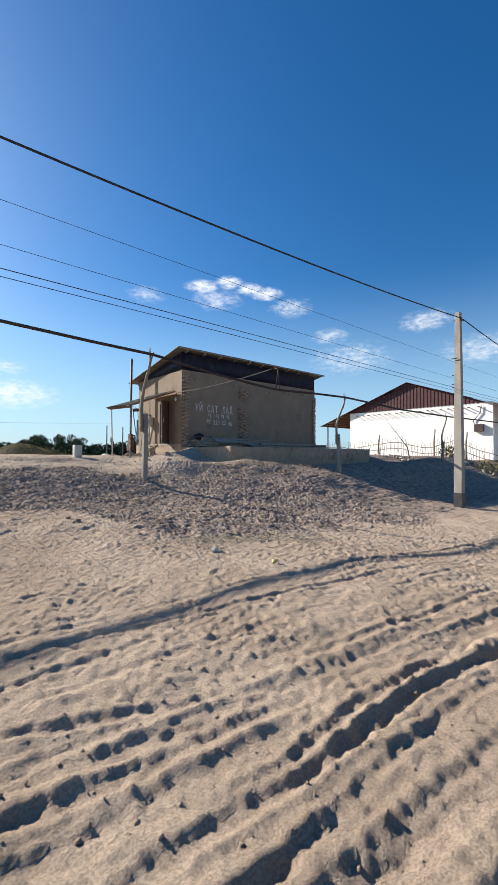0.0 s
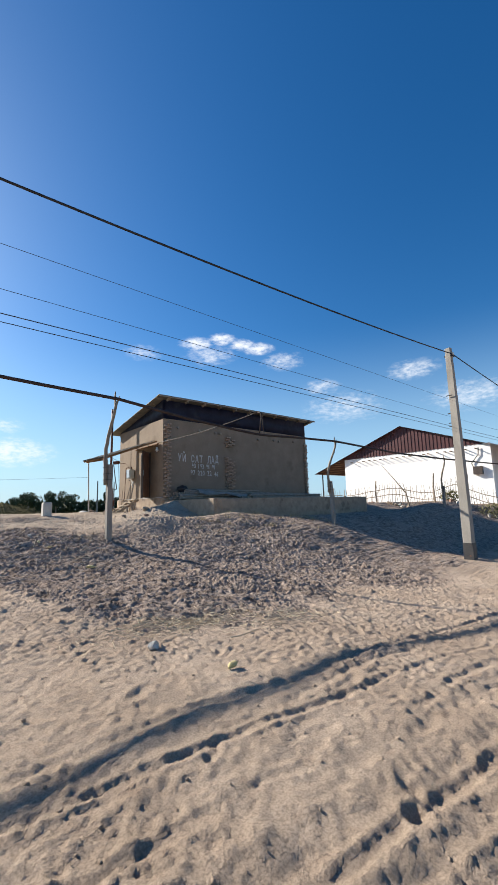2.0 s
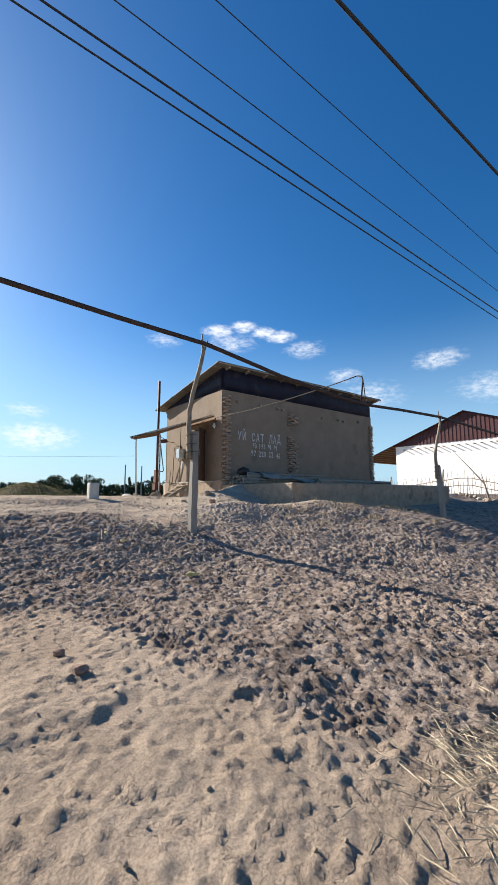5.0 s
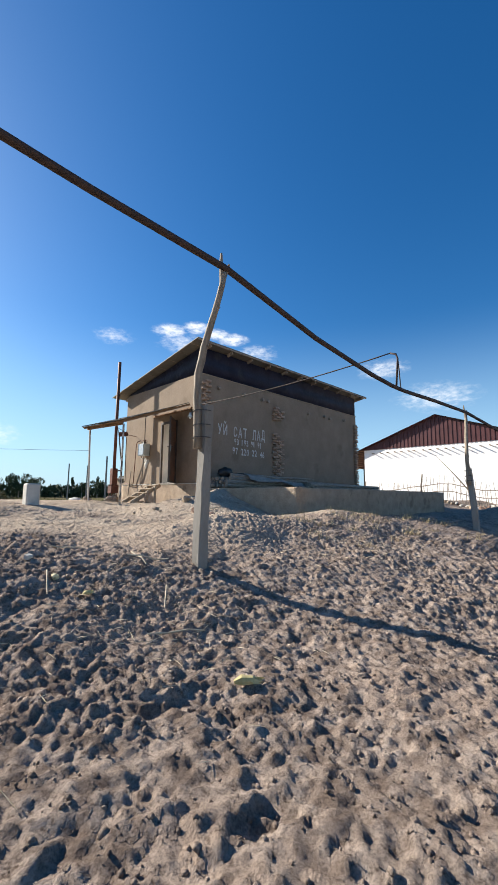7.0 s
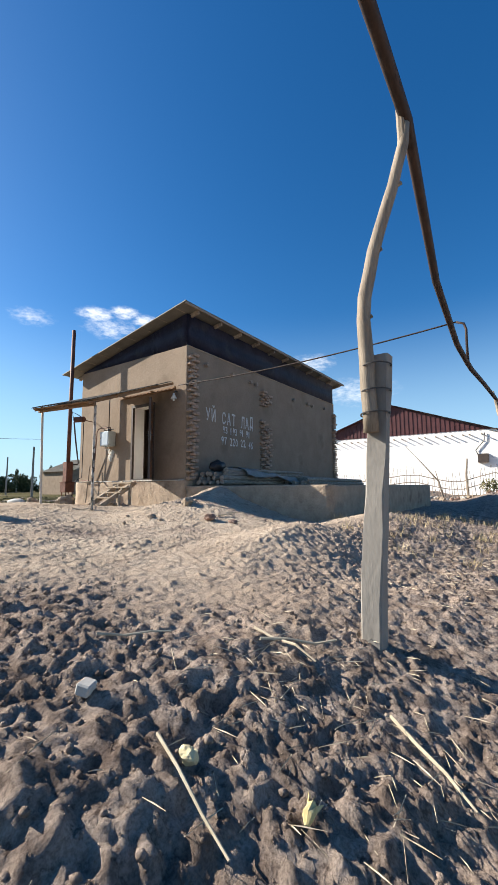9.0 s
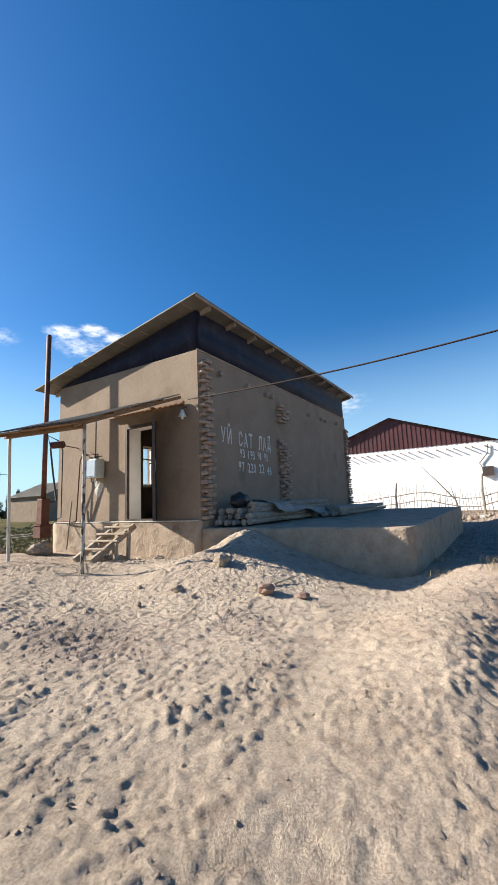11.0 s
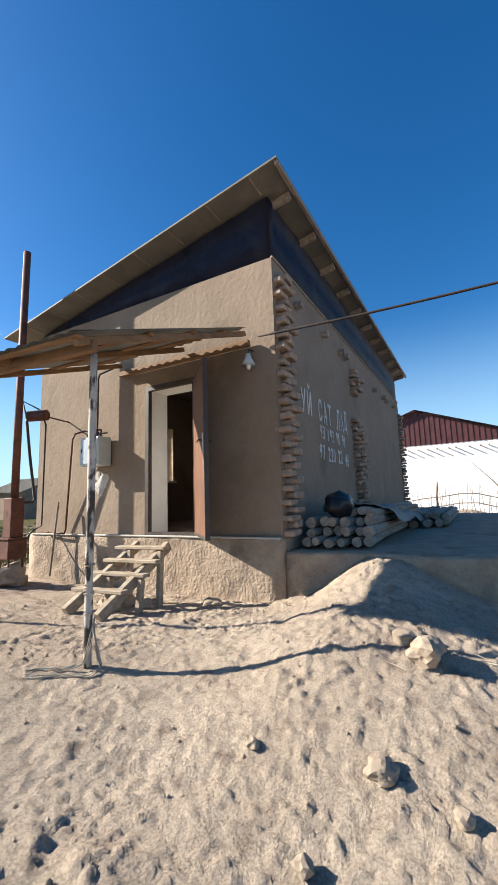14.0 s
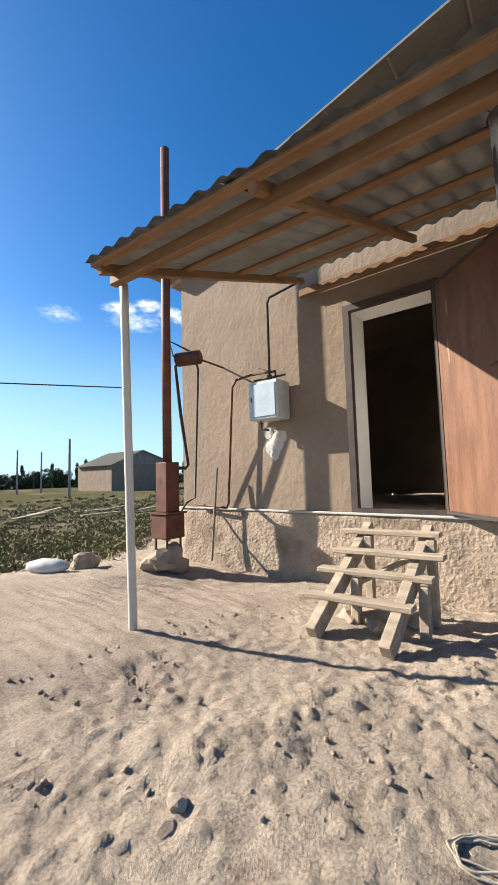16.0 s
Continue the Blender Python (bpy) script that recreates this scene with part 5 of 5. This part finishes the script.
# ---- twig fence before the white house ----
def make_fence():
    rng = random.Random(21)
    f = thing("twig_fence", "uneven twig fence with thin rails and crooked stakes", "fence")
    meshes = []
    for k in range(6):
        meshes.append(mesh_of(tube([(0, 0, -0.2), (rng.uniform(-0.04, 0.04), rng.uniform(-0.05, 0.05), 0.6), (rng.uniform(-0.06, 0.06), rng.uniform(-0.1, 0.1), rng.uniform(1.1, 1.45))], [0.016, 0.013, 0.008], seg=5), TWIG, "picket"))
    for k in range(105):
        y = 5.5 + k * 0.155 + rng.uniform(-0.05, 0.05)
        x = 26.0 + 0.15 * math.sin(y)
        o = new("picket", rng.choice(meshes))
        o.matrix_world = pose(x, y, gz(x, y), rng.uniform(-5, 5), rng.uniform(-5, 5), rng.uniform(0, 360))
        o.parent = f
    for z in (0.55, 0.95):
        part("rail", tube([(26.0 + 0.15 * math.sin(y) - 0.03, y, gz(26, y) + z + 0.05 * math.sin(y * 2.2)) for y in np.linspace(5.5, 21.8, 24)], 0.022, seg=6), TWIG, f)
    for y, h in ((6.5, 1.6), (9.4, 2.0), (11.2, 1.7), (13.1, 2.0), (17.0, 1.6), (20.5, 1.5)):
        z = gz(25.9, y)
        part("stake", tube([(25.9, y, z - 0.2), (25.92, y + 0.04, z + h * 0.6), (25.9, y - 0.05, z + h)], [0.06, 0.05, 0.035], seg=7, wob=0.1), TWIG, f)
    z = gz(24.6, 14.0)
    s = thing("dead_sapling", "leaning bare dead sapling by the fence", "sapling")
    part("stem", tube([(24.6, 14.0, z - 0.1), (24.6, 14.2, z + 0.9), (24.6, 14.9, z + 1.8), (24.6, 15.7, z + 2.75)], [0.05, 0.04, 0.025, 0.008], seg=6), TWIG, s)
    part("twig", tube([(24.6, 14.2, z + 0.9), (24.6, 14.35, z + 1.5)], [0.03, 0.01], seg=5), TWIG, s)
    for k, (x, y, r) in enumerate(((25.2, 9.8, 0.5), (25.4, 11.9, 0.45), (25.5, 7.6, 0.6), (21.2, 18.6, 0.4))):
        bm = bmesh.new()
        leaf_cloud(bm, rng, (x, y, gz(x, y) + r * 0.7), (r * 1.3, r * 1.5, r * 0.8), 500, 0.06)
        tagged(part("bush", bm, WEED), "low olive-green bush by the fence", "bush", "bushes by the fence")
    lump = [rock_mesh(60 + k, (REDSTONE, STONE, PALE)[k % 3], 0.13, 0.7, 1) for k in range(6)]
    for k in range(60):
        x, y = 25.0 + rng.uniform(-0.6, 0.5), rng.uniform(7, 17.5)
        o = new("rubble", rng.choice(lump))
        o.matrix_world = pose(x, y, gz(x, y) + 0.04, rng.uniform(0, 90), 0, rng.uniform(0, 360))
        tagged(o, "broken brick or clay lump below the fence", "rubble", "rubble by the fence")


make_fence()


# ---- litter and stones along the way ----
def lay(name, me, x, y, label, category, turn=0.0, lift=0.0, tilt=0.0, scale=1.0, group=""):
    o = new(name, me)
    o.matrix_world = pose(x, y, gz(x, y) + lift, tilt, 0, turn) @ Matrix.Scale(scale, 4)
    return tagged(o, label, category, group)


def husk_mesh(seed):
    rng = random.Random(seed)
    bm = tube([(-0.09, 0, 0.02), (-0.04, 0.005, 0.03), (0.03, 0, 0.03), (0.09, 0.01, 0.015)], [0.012, 0.034, 0.03, 0.008], seg=8, wob=0.15)
    for k in range(5):
        a = rng.uniform(-0.8, 0.8)
        b = [bm.verts.new(p) for p in ((-0.06, 0.0, 0.03), (0.02, 0.03 * a, 0.05), (0.11 + 0.03 * a, 0.07 * a, 0.02 + 0.02 * rng.random()), (0.03, 0.05 * a, 0.02))]
        bm.faces.new(b)
    return mesh_of(bm, HUSK, "husk")


def make_litter():
    rng = random.Random(33)
    lay("stone", rock_mesh(1, PALE, 0.045, 0.8, 3), 3.61, 5.45, "pale stone on sandy ground", "stone", 30, 0.03)
    lay("clod", rock_mesh(2, REDSTONE, 0.035, 0.7, 2), 2.67, 8.05, "dark clod of earth", "clod", 0, 0.02)
    lay("clod", rock_mesh(4, REDSTONE, 0.04, 0.7, 2), 2.71, 7.72, "dark clod of earth", "clod", 80, 0.02)
    for k, (x, y, tu) in enumerate(((3.89, 4.69, 20), (4.55, 9.65, -40), (4.23, 11.13, 10))):
        lay("corn_husk", husk_mesh(k), x, y, "dried yellow corn husk on the ground", "husk", tu, 0.012, 0, (0.7, 0.9, 0.55)[k], "corn husks")
    lay("foam_cube", mesh_of(newbox((-0.032, -0.028, -0.022), (0.032, 0.028, 0.022), None, 0.006), PALE, "foam_cube"), 4.03, 11.97, "white foam scrap on churned earth", "scrap", 25, 0.02, 12)
    lay("potato", rock_mesh(9, mat("potato_skin", (0.50, 0.42, 0.24), (0.6, 0.52, 0.32), 9, 0.7, 0.2), 0.03, 0.85, 3), 4.11, 11.51, "pale yellow potato on churned earth", "potato", 30, 0.03)
    lay("rock", rock_mesh(11, REDSTONE, 0.09, 0.7, 3), 8.27, 14.97, "brown lump of brick on pale sand", "stone", 10, 0.05)
    lay("rock", rock_mesh(12, REDSTONE, 0.07, 0.6, 2), 8.39, 14.57, "reddish brick shard on pale sand", "stone", 60, 0.03)
    lay("rock", rock_mesh(13, STONE, 0.10, 0.75, 3), 8.66, 15.86, "pale angular clay lump on the ramp", "stone", 60, 0.05)
    lay("rock", rock_mesh(18, STONE, 0.075, 0.7, 2), 8.80, 15.99, "pale clay lump beside a larger one", "stone", 10, 0.03)
    lay("rock", rock_mesh(19, STONE, 0.035, 0.8, 2), 7.82, 15.67, "small round clay lump on pale sand", "stone", 10, 0.02)
    lay("rock", rock_mesh(21, STONE, 0.035, 0.8, 2), 7.44, 16.14, "small round clay lump on pale sand", "stone", 90, 0.02)
    lay("rock", rock_mesh(22, STONE, 0.07, 0.6, 3), 7.9, 15.97, "half-buried clay lump on pale sand", "stone", 40, 0.02)
    lay("rock", rock_mesh(14, STONE, 0.03, 0.7, 2), 7.83, 16.54, "small stone on pale sand", "stone", 60, 0.01)
    lay("rock", rock_mesh(15, STONE, 0.03, 0.7, 2), 7.37, 18.79, "small stone on pale sand", "stone", 20, 0.01)
    lay("flat_stone", rock_mesh(16, STONE, 0.10, 0.35, 3), 9.85, 18.15, "flat pale stone below the door", "stone", 20, 0.02)
    for k in range(9):
        lay("rubble", rock_mesh(20 + k, STONE, rng.uniform(0.05, 0.10), 0.7, 2), 9.2 + rng.uniform(-0.3, 0.35), 18.85 + rng.uniform(-0.25, 0.25), "clay rubble under the steps", "stone", rng.uniform(0, 360), 0.03, 0, 1, "rubble under the steps")
    # loose sticks
    for (x0, y0), (x1, y1), r in (((4.08, 11.63), (3.95, 11.22), 0.006), ((5.01, 11.86), (4.94, 11.45), 0.008), ((4.95, 11.1), (4.7, 10.75), 0.008), ((4.9, 11.75), (5.2, 11.45), 0.009), ((4.4, 10.51), (4.75, 10.3), 0.008), ((4.3, 5.25), (4.6, 5.2), 0.006), ((4.3, 12.3), (4.6, 12.1), 0.007), ((8.5, 15.0), (8.9, 14.85), 0.012)):
        pts = [(x0 + (x1 - x0) * f, y0 + (y1 - y0) * f, gz(x0 + (x1 - x0) * f, y0 + (y1 - y0) * f) + 0.02 + 0.03 * f) for f in (0, 0.35, 0.7, 1)]
        tagged(part("stick", tube(pts, [r, r * 0.95, r * 0.85, r * 0.6], seg=6, wob=0.1), STALK), "dry broken stalk on the earth", "stick", "dry stalks")
    # a hank of pale cord wound round the porch post and looped on the ground beside it
    rope = thing("rope", "pale frayed cord tied to the porch post, looped on sand", "rope")
    for k in range(4):
        way = [Vector(q) for q in ((8.02, 17.85, 0.30), (7.965, 17.83, 0.16), (7.945, 17.86, 0.03), (7.87, 17.93, 0), (7.80, 18.06, 0), (7.73, 18.13, 0), (7.685, 18.09, 0), (7.72, 18.0, 0), (7.80, 17.94, 0), (7.85, 17.84, 0), (7.90, 17.74, 0), (8.0, 17.75, 0), (8.02, 17.82, 0.05), (8.015, 17.86, 0.32))]
        way = [q + Vector((rng.uniform(-0.014, 0.014), rng.uniform(-0.014, 0.014), 0)) for q in way]
        pts = [a.lerp(b, f) for a, b in zip(way, way[1:]) for f in (0, 0.25, 0.5, 0.75)]
        for _ in range(2):
            pts = [pts[0]] + [(a + b * 2 + c) / 4 for a, b, c in zip(pts, pts[1:], pts[2:])] + [pts[-1]]
        part("strand", tube([(q.x, q.y, gz(q.x, q.y) + 0.007 + q.z + 0.002 * k) for q in pts], 0.0032, seg=6), ROPE, rope, smooth=True)
    for h in (0.33, 0.46, 0.50, 0.64):
        c = Vector((7.988, 17.873, gz(7.985, 17.87) + h))
        part("winding", tube([c + Vector((0.032 * math.cos(a), 0.032 * math.sin(a), 0.003 * a)) for a in np.linspace(0, 9.5, 36)], 0.004, seg=5), ROPE, rope, smooth=True)
    # dry straw, strewn in patches
    bm = bmesh.new()
    for cx, cy, rx, ry, n in ((4.3, 6.0, 0.9, 0.35, 1000), (5.4, 5.6, 0.8, 0.3, 420), (4.6, 10.6, 1.2, 0.9, 240), (4.7, 11.5, 0.7, 0.6, 110), (8.5, 11.2, 2.2, 0.8, 380), (3.0, 10.8, 0.9, 0.8, 120), (8.6, 15.0, 0.8, 0.6, 60)):
        gx, gy = np.array([rng.gauss(cx, rx * 0.5) for _ in range(n)]), np.array([rng.gauss(cy, ry * 0.5) for _ in range(n)])
        zz = ground_full(gx, gy)[0]
        for x, y, z in zip(gx, gy, zz):
            a, ln = rng.uniform(0, 6.28), rng.uniform(0.04, 0.16)
            d = Vector((math.cos(a), math.sin(a), rng.uniform(-0.05, 0.35))) * ln
            w = Vector((-math.sin(a), math.cos(a), 0)) * rng.uniform(0.0008, 0.002)
            p = Vector((x, y, z + 0.008))
            v = [bm.verts.new(q) for q in (p - w, p + w, p + d + w * 0.6, p + d - w * 0.6)]
            bm.faces.new(v)
            u = bm.verts.new(p + d * 0.5 + Vector((0, 0, 0.004)))
            bm.faces.new((v[0], u, v[3])), bm.faces.new((v[1], v[2], u))
    tagged(part("straw", bm, STALK), "strewn dry straw and stalk pieces", "straw", kind="stuff")
    # grass tufts on the bank
    bm = bmesh.new()
    for k in range(46):
        x, y = rng.uniform(8.3, 13.2), rng.gauss(11.9, 0.5)
        z = gz(x, y)
        for _ in range(26):
            a, h = rng.uniform(0, 6.28), rng.uniform(0.05, 0.17)
            o = Vector((x + rng.gauss(0, 0.08), y + rng.gauss(0, 0.08), z - 0.01))
            t = o + Vector((math.cos(a) * h * 0.6, math.sin(a) * h * 0.6, h))
            w = Vector((-math.sin(a), math.cos(a), 0)) * 0.004
            bm.faces.new([bm.verts.new(q) for q in (o - w, o + w, t)])
    tagged(part("grass", bm, DRYGRASS), "short dry grass tufts on the bank", "grass", kind="stuff")


make_litter()


# ---- loose clods and crumbs over the whole walk ----
def make_clods():
    rng = np.random.RandomState(9)
    shapes = []
    for s in range(8):
        bm = bmesh.new()
        bmesh.ops.create_icosphere(bm, subdivisions=1, radius=1)
        co = np.array([v.co[:] for v in bm.verts])
        fc = np.array([[v.index for v in f.verts] for f in bm.faces])
        bm.free()
        co = co * (1 + 0.32 * rng.uniform(-1, 1, (len(co), 1)))
        co[:, 2] *= 0.72
        shapes.append((co, fc))
    n = 90000
    x, y = rng.uniform(0.8, 12.5, n), rng.uniform(1.8, 20, n)
    z, churn, _ = ground_full(x, y)
    clump = fbm(x * 1.3, y * 1.3, 51, 3)
    keep = rng.uniform(0, 1, n) < np.where(churn > 0.4, 0.75, 0.10 + 0.45 * np.clip(clump, 0, 1) * (y > 5.5)) * np.where(y < 5.5, 1.5, 1.0)
    keep &= ~((x > 10.15) & (y > 16.3))
    x, y, z, churn = x[keep], y[keep], z[keep], churn[keep]
    m = len(x)
    r = np.where(churn > 0.4, 0.004 + 0.016 * rng.power(0.22, m), 0.003 + 0.012 * rng.power(0.2, m))
    verts, faces, base = [], [], 0
    for k in range(m):
        co, fc = shapes[k % 8]
        a = rng.uniform(0, 6.28)
        c, s = math.cos(a), math.sin(a)
        p = co * r[k]
        q = np.stack([p[:, 0] * c - p[:, 1] * s * 0.8 + x[k], p[:, 0] * s + p[:, 1] * c * 0.8 + y[k], p[:, 2] + z[k] + r[k] * 0.25], -1)
        verts.append(q)
        faces.append(fc + base)
        base += len(co)
    V, F = np.concatenate(verts).astype(np.float32), np.concatenate(faces).astype(np.int32)
    me = bpy.data.meshes.new("clods")
    me.vertices.add(len(V))
    me.vertices.foreach_set("co", V.ravel())
    me.loops.add(F.size)
    me.polygons.add(len(F))
    me.loops.foreach_set("vertex_index", F.ravel())
    me.polygons.foreach_set("loop_start", np.arange(0, F.size, 3, dtype=np.int32))
    me.update(calc_edges=True)
    on = np.repeat(churn, [len(shapes[k % 8][0]) for k in range(m)]).astype(np.float32)
    me.attributes.new("churned", "FLOAT", "POINT").data.foreach_set("value", on)
    me.attributes.new("weeds", "FLOAT", "POINT").data.foreach_set("value", on * 0)
    me.materials.append(SOIL)
    tagged(new("clods", me), "loose crumbs and clods of dry earth", "clods", kind="stuff")


make_clods()
make_toothing()
